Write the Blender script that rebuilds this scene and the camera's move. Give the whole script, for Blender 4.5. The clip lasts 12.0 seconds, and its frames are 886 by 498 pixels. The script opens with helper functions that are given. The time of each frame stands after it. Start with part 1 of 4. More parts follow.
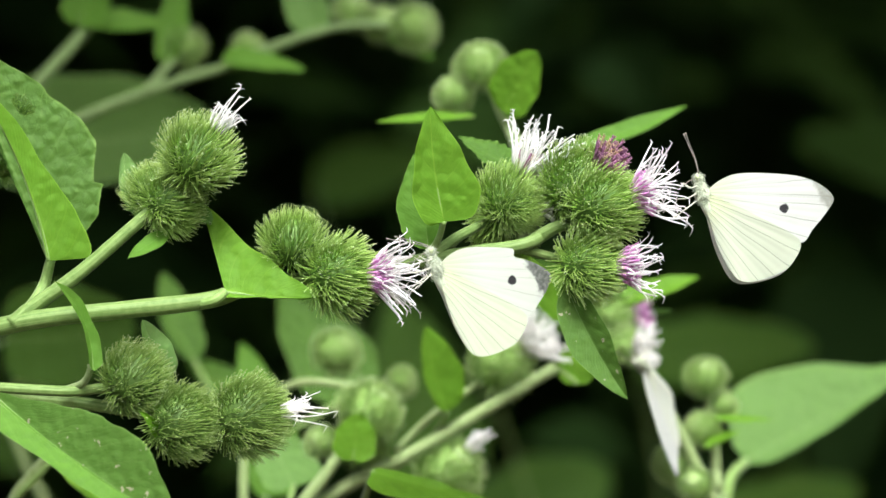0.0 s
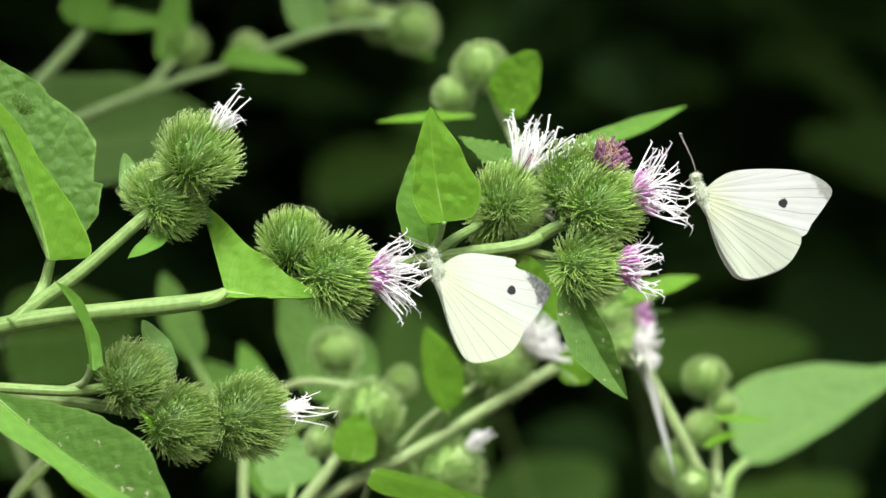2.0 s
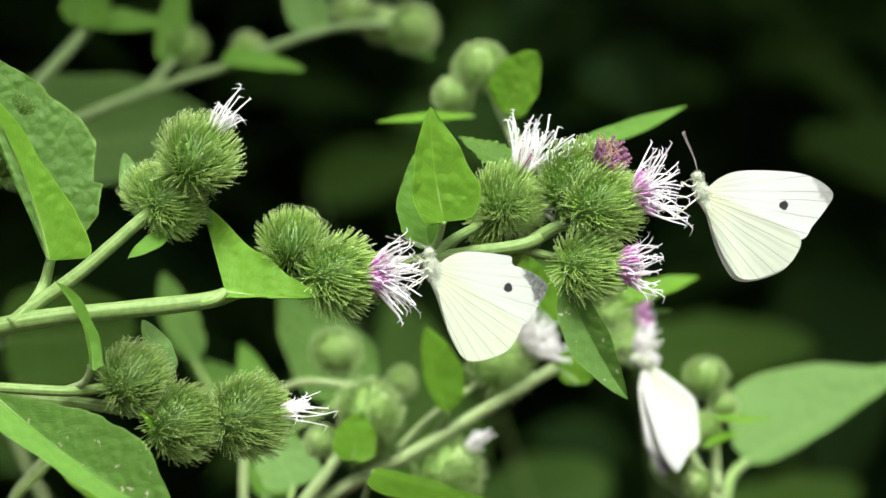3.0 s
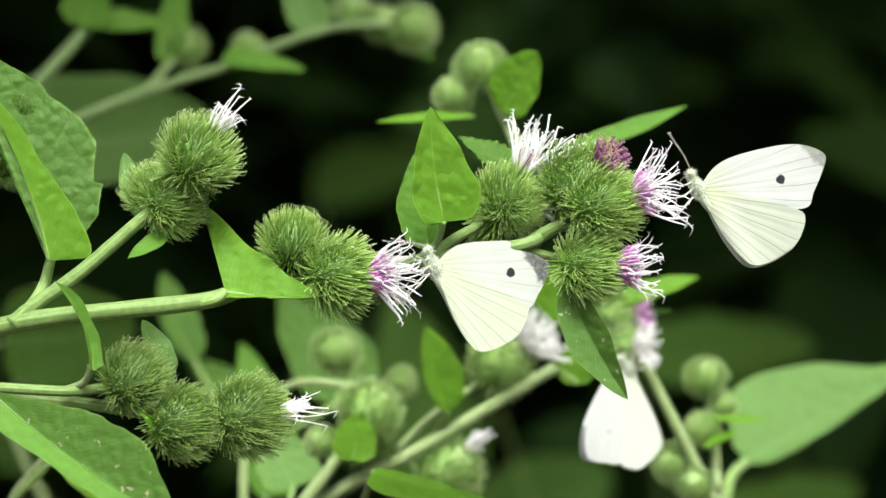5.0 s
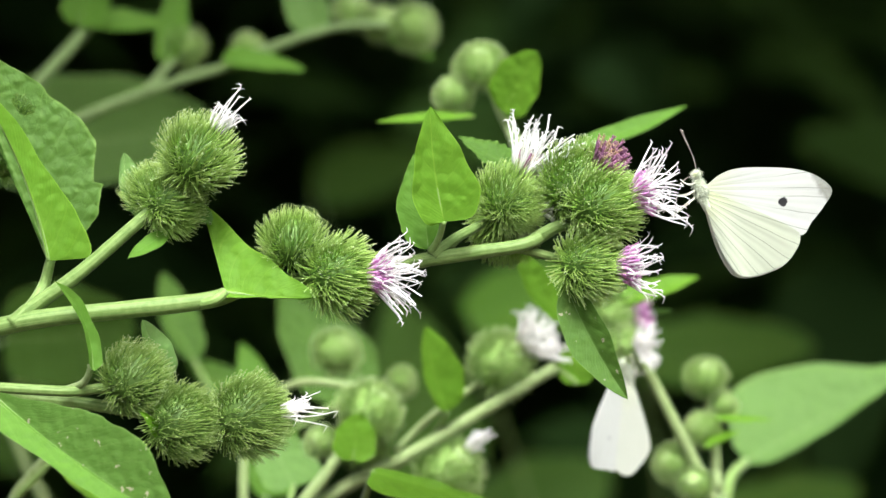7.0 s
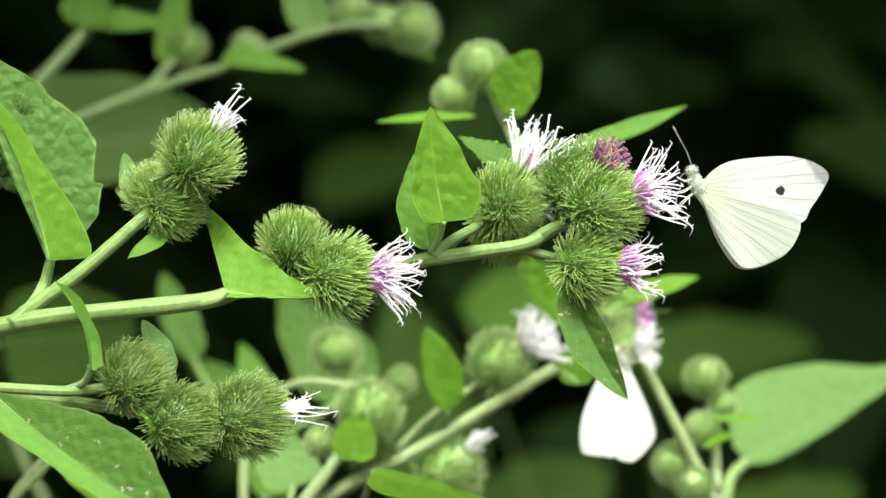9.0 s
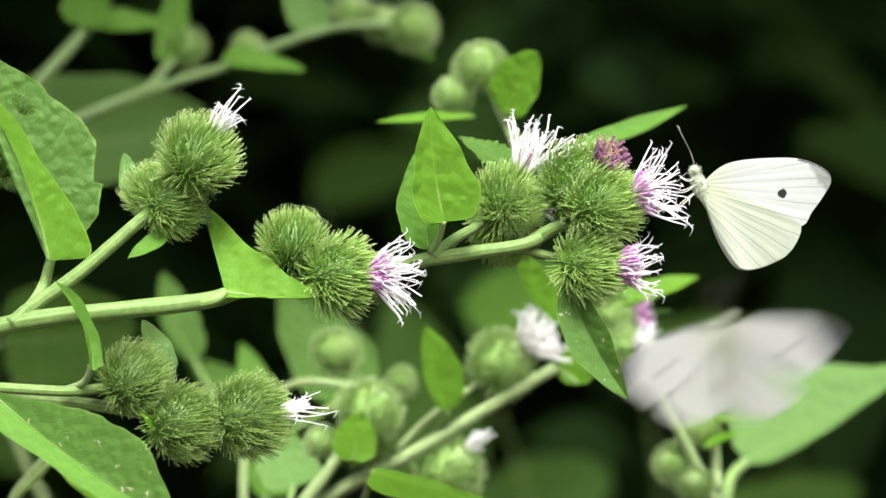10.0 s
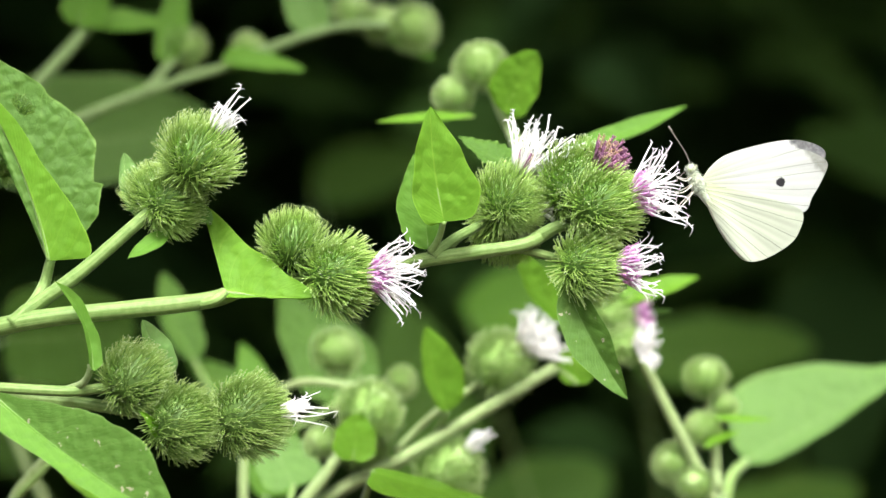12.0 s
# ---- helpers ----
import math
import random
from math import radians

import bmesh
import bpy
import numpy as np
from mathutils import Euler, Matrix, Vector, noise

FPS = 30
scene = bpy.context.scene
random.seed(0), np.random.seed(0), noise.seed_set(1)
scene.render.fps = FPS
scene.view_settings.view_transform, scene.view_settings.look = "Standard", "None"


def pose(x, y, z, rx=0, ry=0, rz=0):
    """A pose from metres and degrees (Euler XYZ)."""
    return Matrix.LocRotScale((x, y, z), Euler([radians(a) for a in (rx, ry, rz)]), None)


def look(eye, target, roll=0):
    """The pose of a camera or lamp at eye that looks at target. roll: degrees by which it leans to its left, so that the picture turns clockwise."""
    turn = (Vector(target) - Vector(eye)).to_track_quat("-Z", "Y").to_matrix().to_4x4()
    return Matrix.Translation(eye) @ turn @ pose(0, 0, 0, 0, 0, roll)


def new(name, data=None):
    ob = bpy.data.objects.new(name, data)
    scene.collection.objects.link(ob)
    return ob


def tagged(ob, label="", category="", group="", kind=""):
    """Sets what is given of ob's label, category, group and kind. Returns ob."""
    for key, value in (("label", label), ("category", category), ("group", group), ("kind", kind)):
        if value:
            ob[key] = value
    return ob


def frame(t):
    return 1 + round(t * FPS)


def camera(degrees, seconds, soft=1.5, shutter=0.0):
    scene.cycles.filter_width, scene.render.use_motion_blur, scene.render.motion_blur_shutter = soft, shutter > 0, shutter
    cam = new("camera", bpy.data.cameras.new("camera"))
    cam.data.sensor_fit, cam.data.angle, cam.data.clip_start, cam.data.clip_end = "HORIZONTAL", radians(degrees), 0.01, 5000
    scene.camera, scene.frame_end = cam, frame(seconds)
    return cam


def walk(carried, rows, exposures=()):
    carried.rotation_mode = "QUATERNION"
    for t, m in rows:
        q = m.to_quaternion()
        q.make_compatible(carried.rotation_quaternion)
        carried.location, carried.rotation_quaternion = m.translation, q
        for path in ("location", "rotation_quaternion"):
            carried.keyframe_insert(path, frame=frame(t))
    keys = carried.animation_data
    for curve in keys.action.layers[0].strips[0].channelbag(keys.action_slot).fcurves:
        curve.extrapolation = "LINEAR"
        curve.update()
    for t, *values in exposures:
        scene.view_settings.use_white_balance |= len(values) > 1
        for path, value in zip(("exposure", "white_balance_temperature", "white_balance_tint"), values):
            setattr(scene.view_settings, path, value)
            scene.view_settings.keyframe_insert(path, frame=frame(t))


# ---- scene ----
# Units: the plants are laid out in millimetres, z up from the soil, y away from the viewer.
MM = 0.001

# ---- camera ----
cam = camera(16.0, 12.0, soft=1.5, shutter=0.7)
cam.data.dof.use_dof = True
cam.data.dof.focus_distance = 0.580
cam.data.dof.aperture_fstop = 13.5
STAND = look((0, -0.58, 1.0), (0, 0, 1.0))
walk(cam, [(0.0, STAND), (12.0, STAND)], exposures=[(0.0, 0.96, 5970, 4), (5.4, 0.95, 5970, 4), (7.0, 1.11, 5970, 5), (9.0, 1.18, 5970, 5), (11.5, 1.21, 5970, 6), (12.0, 1.33, 6050, 6)])

# ---- light: bright hazy daylight at the edge of a wood ----
world = bpy.data.worlds.new("sky")
scene.world = world
world.use_nodes = True
sky = world.node_tree.nodes.new("ShaderNodeTexSky")
sky.sky_type = "NISHITA"
sky.sun_disc = False
sky.sun_elevation = radians(57)
sky.sun_rotation = radians(173)
sky.air_density, sky.dust_density, sky.ozone_density = 0.7, 8.0, 0.5
back = world.node_tree.nodes["Background"]
back.inputs["Strength"].default_value = 0.15
world.node_tree.links.new(sky.outputs["Color"], back.inputs["Color"])
sun = new("sun", bpy.data.lights.new("sun", "SUN"))
sun.data.energy = 3.0
sun.data.angle = radians(14)
sun.data.color = (1.0, 0.985, 0.94)
sun.matrix_world = look((0.2, -1.6, 3.6), (0, 0, 1.0))


# ---- materials ----
class Nodes:
    """Short notation for a node tree."""

    def __init__(self, name):
        self.mat = bpy.data.materials.new(name)
        self.mat.use_nodes = True
        self.tree = self.mat.node_tree
        self.tree.nodes.clear()
        self.out = self.tree.nodes.new("ShaderNodeOutputMaterial")

    def put(self, socket, value):
        if isinstance(value, bpy.types.NodeSocket):
            self.tree.links.new(value, socket)
        else:
            socket.default_value = value

    def math(self, op, a, b=0.0, c=0.0):
        n = self.tree.nodes.new("ShaderNodeMath")
        n.operation = op
        for s, v in zip(n.inputs, (a, b, c)):
            self.put(s, v)
        return n.outputs[0]

    def step(self, x, lo, hi):
        n = self.tree.nodes.new("ShaderNodeMapRange")
        n.interpolation_type = "SMOOTHSTEP"
        for i, v in enumerate((x, lo, hi, 0.0, 1.0)):
            self.put(n.inputs[i], v)
        return n.outputs[0]

    def noise(self, scale, detail=3.0, where=None):
        n = self.tree.nodes.new("ShaderNodeTexNoise")
        n.inputs["Scale"].default_value = scale
        n.inputs["Detail"].default_value = detail
        self.put(n.inputs["Vector"], where or self.coords("Object"))
        return n.outputs["Fac"]

    def cells(self, scale, feature="DISTANCE_TO_EDGE", where=None):
        n = self.tree.nodes.new("ShaderNodeTexVoronoi")
        n.feature = feature
        n.inputs["Scale"].default_value = scale
        self.put(n.inputs["Vector"], where or self.coords("Object"))
        return n.outputs["Distance"]

    def shift(self, where, scale, amount):
        """Coordinates pushed about by noise."""
        t = self.tree.nodes.new("ShaderNodeTexNoise")
        t.inputs["Scale"].default_value = scale
        self.put(t.inputs["Vector"], where)
        m = self.tree.nodes.new("ShaderNodeVectorMath")
        m.operation = "MULTIPLY_ADD"
        self.put(m.inputs[0], t.outputs["Color"])
        m.inputs[1].default_value = (amount, amount, amount)
        self.put(m.inputs[2], where)
        return m.outputs[0]

    def coords(self, kind):
        return self.tree.nodes.new("ShaderNodeTexCoord").outputs[kind]

    def uv(self):
        n = self.tree.nodes.new("ShaderNodeSeparateXYZ")
        self.put(n.inputs[0], self.coords("UV"))
        return n.outputs[0], n.outputs[1]

    def mix(self, f, a, b):
        n = self.tree.nodes.new("ShaderNodeMix")
        n.data_type = "RGBA"
        self.put(n.inputs["Factor"], f)
        self.put(n.inputs["A"], a if not isinstance(a, tuple) else (*a, 1.0))
        self.put(n.inputs["B"], b if not isinstance(b, tuple) else (*b, 1.0))
        return n.outputs["Result"]

    def rand(self):
        return self.tree.nodes.new("ShaderNodeObjectInfo").outputs["Random"]

    def bump(self, height, strength, distance):
        n = self.tree.nodes.new("ShaderNodeBump")
        n.inputs["Strength"].default_value = strength
        n.inputs["Distance"].default_value = distance
        self.put(n.inputs["Height"], height)
        return n.outputs[0]

    def finish(self, colour, rough=0.6, bump=None, through_light=0.0, tint=None, sheen=0.0, spec=0.35):
        p = self.tree.nodes.new("ShaderNodeBsdfPrincipled")
        self.put(p.inputs["Base Color"], colour if not isinstance(colour, tuple) else (*colour, 1.0))
        self.put(p.inputs["Roughness"], rough)
        p.inputs["Specular IOR Level"].default_value = spec
        p.inputs["Sheen Weight"].default_value = sheen
        if bump:
            self.put(p.inputs["Normal"], bump)
        last = p.outputs[0]
        if through_light:
            t = self.tree.nodes.new("ShaderNodeBsdfTranslucent")
            shade = tint or colour
            self.put(t.inputs["Color"], shade if not isinstance(shade, tuple) else (*shade, 1.0))
            if bump:
                self.put(t.inputs["Normal"], bump)
            m = self.tree.nodes.new("ShaderNodeMixShader")
            m.inputs[0].default_value = through_light
            self.tree.links.new(last, m.inputs[1])
            self.tree.links.new(t.outputs[0], m.inputs[2])
            last = m.outputs[0]
        self.tree.links.new(last, self.out.inputs["Surface"])
        return self.mat


def leaf_material(name, base, light, glow, pucker=1.0, marks=0.0):
    n = Nodes(name)
    u, v = n.uv()
    a = n.math("ABSOLUTE", n.math("MULTIPLY_ADD", u, 2.0, -1.0))
    run = n.math("SUBTRACT", n.math("MULTIPLY", v, 8.0), n.math("MULTIPLY", a, 2.2))
    wob = n.math("MULTIPLY_ADD", n.noise(160.0, 2.0), 0.35, run)
    line = n.math("ABSOLUTE", n.math("SUBTRACT", n.math("FRACT", wob), 0.5))
    side = n.math("SUBTRACT", 1.0, n.step(line, 0.015, 0.07))
    rib = n.math("SUBTRACT", 1.0, n.step(a, 0.015, 0.05))
    vein = n.math("MAXIMUM", n.math("MULTIPLY", side, 0.45), rib)
    twig = n.math("ABSOLUTE", n.math("SUBTRACT", n.math("FRACT", n.math("MULTIPLY_ADD", wob, 3.0, n.math("MULTIPLY", n.noise(300.0, 4.0), 3.4))), 0.5))
    furrow = n.math("SUBTRACT", 1.0, n.step(twig, 0.0, 0.22))
    bent = n.shift(n.coords("Object"), 120.0, 0.0016)
    net = n.math("SUBTRACT", 1.0, n.step(n.cells(290.0, where=bent), 0.0, 0.09))
    mesh_fine = n.math("SUBTRACT", 1.0, n.step(n.cells(1100.0, where=bent), 0.0, 0.12))
    veins = n.math("MAXIMUM", n.math("MULTIPLY", vein, 0.75), n.math("MAXIMUM", n.math("MULTIPLY", net, 0.12), n.math("MULTIPLY", mesh_fine, 0.12)))
    patch = n.step(n.noise(38.0, 4.0), 0.25, 0.75)
    fine = n.noise(900.0, 2.0)
    dark = tuple(c * 0.86 for c in base)
    col = n.mix(patch, dark, base)
    # Crease shade put into the colour: grooves and furrows mixed towards half base.
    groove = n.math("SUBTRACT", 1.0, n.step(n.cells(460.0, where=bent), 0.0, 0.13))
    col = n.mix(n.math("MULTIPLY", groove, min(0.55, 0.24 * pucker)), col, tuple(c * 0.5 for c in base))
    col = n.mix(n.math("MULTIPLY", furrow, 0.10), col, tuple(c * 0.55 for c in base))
    col = n.mix(n.math("MULTIPLY", fine, 0.35), col, light)
    col = n.mix(n.math("MULTIPLY", veins, 0.9), col, light)
    col = n.mix(n.math("MULTIPLY", n.step(a, 0.955, 0.985), 0.55), col, tuple(min(1.0, c * 1.5) for c in light))
    blotch = n.step(n.noise(24.0, 5.0), 0.60, 0.68)
    col = n.mix(n.math("MULTIPLY", blotch, 0.12), col, (0.20, 0.27, 0.05))
    speck = n.math("GREATER_THAN", n.noise(600.0, 2.0), 0.695)
    col = n.mix(n.math("MULTIPLY", speck, 0.75 * marks), col, (0.46, 0.41, 0.28))
    nib = n.math("MULTIPLY", n.step(n.cells(420.0, "F1"), 0.10, 0.06), n.step(n.noise(70.0, 2.0), 0.52, 0.62))
    col = n.mix(n.math("MULTIPLY", nib, 0.6 * marks), col, (0.44, 0.46, 0.30))
    height = n.math("MULTIPLY_ADD", n.noise(300.0, 3.0), 0.4, n.math("SUBTRACT", n.math("MULTIPLY_ADD", n.cells(460.0, "SMOOTH_F1", bent), -1.2, n.math("MULTIPLY", n.step(n.cells(460.0, where=bent), 0.0, 0.40), 0.05 + 0.05 * pucker)), n.math("MULTIPLY_ADD", furrow, 0.045, n.math("MULTIPLY", veins, 0.10))))
    return n.finish(col, 0.58, n.bump(height, 0.5, 0.0008 * pucker), 0.36, glow, spec=0.14)


def plain(name, a, b, scale, rough=0.65, bump=0.0, through_light=0.0, sheen=0.0, spec=0.35):
    n = Nodes(name)
    f = n.math("MULTIPLY_ADD", n.noise(scale * 6, 2.0), 0.4, n.math("MULTIPLY", n.noise(scale, 4.0), 0.7))
    col = n.mix(n.step(f, 0.3, 0.8), a, b)
    h = n.bump(n.noise(scale * 4, 3.0), bump, 0.0006) if bump else None
    return n.finish(col, rough, h, through_light, b, sheen, spec)


# The bright green puts the glow of backlit undersides into its colour.
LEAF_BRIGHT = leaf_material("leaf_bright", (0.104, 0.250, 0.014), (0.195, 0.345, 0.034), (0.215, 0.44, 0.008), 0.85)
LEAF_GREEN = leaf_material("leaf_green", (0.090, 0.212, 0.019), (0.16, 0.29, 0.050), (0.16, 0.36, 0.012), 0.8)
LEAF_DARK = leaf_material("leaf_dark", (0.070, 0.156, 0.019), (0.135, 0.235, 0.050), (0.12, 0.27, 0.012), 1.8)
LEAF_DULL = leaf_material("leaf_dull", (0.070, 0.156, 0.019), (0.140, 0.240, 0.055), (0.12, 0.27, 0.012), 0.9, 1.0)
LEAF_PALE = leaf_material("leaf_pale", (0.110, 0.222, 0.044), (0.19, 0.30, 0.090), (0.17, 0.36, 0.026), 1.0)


def stem_material(name, a, b):
    n = Nodes(name)
    u, v = n.uv()
    groove = n.math("ABSOLUTE", n.math("SUBTRACT", n.math("FRACT", n.math("MULTIPLY_ADD", n.noise(90.0), 0.5, n.math("MULTIPLY", u, 9.0))), 0.5))
    along = n.tree.nodes.new("ShaderNodeCombineXYZ")
    n.put(along.inputs[0], n.math("MULTIPLY", n.math("SINE", n.math("MULTIPLY", u, 6.2832)), 5.0))
    n.put(along.inputs[1], n.math("MULTIPLY", n.math("COSINE", n.math("MULTIPLY", u, 6.2832)), 5.0))
    n.put(along.inputs[2], n.math("MULTIPLY", v, 7.0))
    fibre = n.noise(1.6, 4.0, along.outputs[0])
    blot = n.step(n.math("MULTIPLY_ADD", n.noise(800.0, 5.0), 0.4, n.math("MULTIPLY", fibre, 0.6)), 0.38, 0.62)
    col = n.mix(blot, a, b)
    col = n.mix(n.math("MULTIPLY", n.step(fibre, 0.60, 0.72), 0.3), col, (0.29, 0.37, 0.14))
    col = n.mix(n.math("MULTIPLY", n.step(groove, 0.1, 0.4), 0.12), col, tuple(c * 1.25 for c in b))
    col = n.mix(n.math("MULTIPLY", n.step(n.noise(40.0, 2.0), 0.6, 0.75), 0.14), col, (0.24, 0.15, 0.11))
    h = n.math("MULTIPLY_ADD", n.noise(3500.0, 2.0), 0.6, groove)
    return n.finish(col, 0.6, n.bump(h, 0.3, 0.0003), 0.08, b, 0.1)


STEM = stem_material("stem", (0.105, 0.180, 0.034), (0.180, 0.270, 0.072))
RIB = stem_material("leaf_rib", (0.17, 0.28, 0.06), (0.24, 0.36, 0.10))
STEM_PALE = stem_material("stem_pale", (0.19, 0.27, 0.085), (0.30, 0.38, 0.16))
STEM_FAR = stem_material("stem_dull", (0.11, 0.18, 0.05), (0.17, 0.25, 0.085))


def spine_material(name, low, high, tip):
    n = Nodes(name)
    u, v = n.uv()
    j = n.math("MULTIPLY_ADD", n.rand(), 0.12, n.math("SUBTRACT", v, 0.06))
    # Bract feet start dark: shade between the bracts is put into their colour.
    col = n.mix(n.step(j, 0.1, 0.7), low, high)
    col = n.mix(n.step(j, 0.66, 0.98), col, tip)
    col = n.mix(n.math("MULTIPLY", n.step(n.noise(2.2, 3.0), 0.35, 0.7), 0.35), col, tuple(c * 0.7 for c in high))
    return n.finish(col, 0.6, None, 0.32, high, spec=0.2)


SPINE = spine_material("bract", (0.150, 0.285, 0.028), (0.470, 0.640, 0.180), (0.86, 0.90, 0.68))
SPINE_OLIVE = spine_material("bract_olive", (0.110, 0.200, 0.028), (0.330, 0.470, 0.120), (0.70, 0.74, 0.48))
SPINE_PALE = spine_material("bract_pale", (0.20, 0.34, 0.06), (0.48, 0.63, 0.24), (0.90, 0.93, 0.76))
# Green and olive cores coloured dark to stand for shade in the gaps.
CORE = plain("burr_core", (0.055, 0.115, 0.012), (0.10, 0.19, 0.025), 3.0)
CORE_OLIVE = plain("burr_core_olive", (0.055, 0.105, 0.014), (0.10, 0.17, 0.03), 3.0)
CORE_PALE = plain("bud_core", (0.18, 0.30, 0.07), (0.27, 0.40, 0.11), 3.0, spec=0.1)
WEB = plain("bud_cap", (0.29, 0.40, 0.14), (0.40, 0.50, 0.23), 3.0, 0.9, spec=0.1)


def floret_material(name, low, high, where):
    n = Nodes(name)
    u, v = n.uv()
    col = n.mix(n.step(v, *where), low, high)
    col = n.mix(n.math("MULTIPLY", n.noise(9.0, 2.0), 0.08), col, low)
    return n.finish(col, 0.5, None, 0.4, high)


STYLE = floret_material("style_white", (0.90, 0.87, 0.86), (0.93, 0.92, 0.89), (0.0, 0.25))
STYLE_PINK = floret_material("style_pink", (0.76, 0.42, 0.70), (0.93, 0.91, 0.90), (0.05, 0.28))
COROLLA = floret_material("corolla_purple", (0.84, 0.70, 0.82), (0.68, 0.27, 0.62), (0.3, 0.9))
DRIED = floret_material("corolla_dried", (0.34, 0.21, 0.20), (0.36, 0.16, 0.29), (0.2, 0.9))
RUST = floret_material("anther_rust", (0.46, 0.31, 0.24), (0.52, 0.38, 0.24), (0.1, 0.9))


def wing_material(name, base, vein, spot, apex, dust=0.0, dusk=18.6, ragged_by=2.0):
    """Pierid wing: veins fan out from the root, one dark spot, a dusky apex. UV is millimetres / 25 from the root."""
    n = Nodes(name)
    u, v = n.uv()
    x, z = n.math("MULTIPLY", n.math("SUBTRACT", u, 0.5), 50.0), n.math("MULTIPLY", n.math("SUBTRACT", v, 0.5), 50.0)
    ang = n.math("ARCTAN2", n.math("ADD", z, 0.2), n.math("ADD", x, 3.0))
    rad = n.math("SQRT", n.math("ADD", n.math("MULTIPLY", x, x), n.math("MULTIPLY", z, z)))
    fan = n.math("MULTIPLY_ADD", n.math("MULTIPLY", rad, 0.012), n.math("SIGN", ang), n.math("MULTIPLY_ADD", n.noise(120.0, 2.0), 0.25, n.math("MULTIPLY", ang, 7.4)))
    line = n.math("ABSOLUTE", n.math("SUBTRACT", n.math("FRACT", fan), 0.5))
    wide = n.math("DIVIDE", 0.50, n.math("ADD", rad, 4.0))
    veins = n.math("SUBTRACT", 1.0, n.step(line, n.math("MULTIPLY", wide, 0.5), n.math("MULTIPLY", wide, 1.8)))
    if apex:
        veins = n.math("MULTIPLY", veins, n.math("MAXIMUM", n.step(rad, 11.0, 17.0), 0.2))
    fold = n.step(n.math("ABSOLUTE", n.math("SUBTRACT", n.math("FRACT", n.math("ADD", fan, 0.5)), 0.5)), 0.0, 0.3)
    tone = n.mix(n.math("MULTIPLY", n.noise(260.0, 3.0), 0.6), base, tuple(c * 0.90 for c in base))
    tone = n.mix(n.math("MULTIPLY", n.step(rad, 9.0, 0.0), dust), tone, (0.62, 0.66, 0.30))
    col = n.mix(n.math("MULTIPLY", veins, 0.85), tone, vein)
    if apex:
        far = n.math("ADD", n.math("MULTIPLY", x, 0.86), n.math("MULTIPLY", z, 0.5))
        ragged = n.math("MULTIPLY_ADD", n.noise(700.0, 3.0), ragged_by, far)
        col = n.mix(n.math("MULTIPLY", n.step(ragged, dusk, dusk + 1.2), n.math("MULTIPLY_ADD", n.noise(1500.0, 3.0), 0.7, 0.42)), col, apex)
    if spot:
        sx, sz, size, ink = spot
        dx, dz = n.math("SUBTRACT", x, sx), n.math("SUBTRACT", z, sz)
        d = n.math("SQRT", n.math("ADD", n.math("MULTIPLY", dx, dx), n.math("MULTIPLY", dz, dz)))
        d = n.math("MULTIPLY_ADD", n.noise(900.0, 2.0), 0.8, d)
        col = n.mix(n.step(d, size + 0.55, size + 0.25), col, ink)
    h = n.math("ADD", n.math("MULTIPLY", veins, 0.8), n.math("MULTIPLY", fold, 1.4))
    return n.finish(col, 0.7, n.bump(h, 0.22, 0.00010), 0.44, col, 0.1, 0.2)


INK = (0.035, 0.033, 0.035)
FORE_UNDER = wing_material("forewing_underside", (0.68, 0.70, 0.65), (0.36, 0.38, 0.32), (14.6, -2.4, 0.80, INK), (0.30, 0.31, 0.25), dust=0.35)
FORE_UPPER = wing_material("forewing_upperside", (0.78, 0.78, 0.75), (0.60, 0.66, 0.62), (13.6, -2.6, 0.70, INK), (0.075, 0.075, 0.08), dust=0.4, dusk=17.2)
FORE_WORN = wing_material("forewing_worn", (0.62, 0.65, 0.58), (0.45, 0.47, 0.40), (14.9, -1.9, 0.85, INK), (0.05, 0.052, 0.048), dusk=17.4, ragged_by=4.0, dust=0.35)
# Forewing of the hanging butterfly: strong light put into whiter colour, faint spot.
FORE_LIT = wing_material("forewing_lit", (0.72, 0.74, 0.69), (0.60, 0.62, 0.55), (14.6, -2.4, 0.30, (0.34, 0.34, 0.33)), (0.16, 0.16, 0.155), dusk=20.6)
HIND_WORN = wing_material("hindwing_worn", (0.62, 0.67, 0.51), (0.34, 0.39, 0.26), None, None, dust=0.3)
# Its hindwing, whitened in colour the same way to look strongly lit.
HIND_LIT = wing_material("hindwing_lit", (0.74, 0.77, 0.67), (0.60, 0.63, 0.52), None, None, dust=0.3)
HIND_UNDER = wing_material("hindwing_underside", (0.59, 0.635, 0.50), (0.28, 0.32, 0.23), None, None, dust=0.5)
HIND_UPPER = wing_material("hindwing_upperside", (0.76, 0.76, 0.71), (0.58, 0.63, 0.56), None, None, dust=0.4)
FUR = plain("fur_grey", (0.28, 0.32, 0.21), (0.52, 0.56, 0.42), 500.0, 0.9, 0.4, 0.0, 0.4)
FEELER = plain("feeler", (0.12, 0.10, 0.08), (0.32, 0.30, 0.25), 700.0, 0.6)
LIMB = plain("limb_pale", (0.48, 0.48, 0.38), (0.62, 0.62, 0.52), 700.0, 0.6)
EYE = plain("eye_green", (0.36, 0.42, 0.22), (0.46, 0.52, 0.30), 900.0, 0.25)

SOIL = plain("soil", (0.035, 0.028, 0.018), (0.075, 0.058, 0.036), 9.0, 0.95, 0.8, spec=0.1)
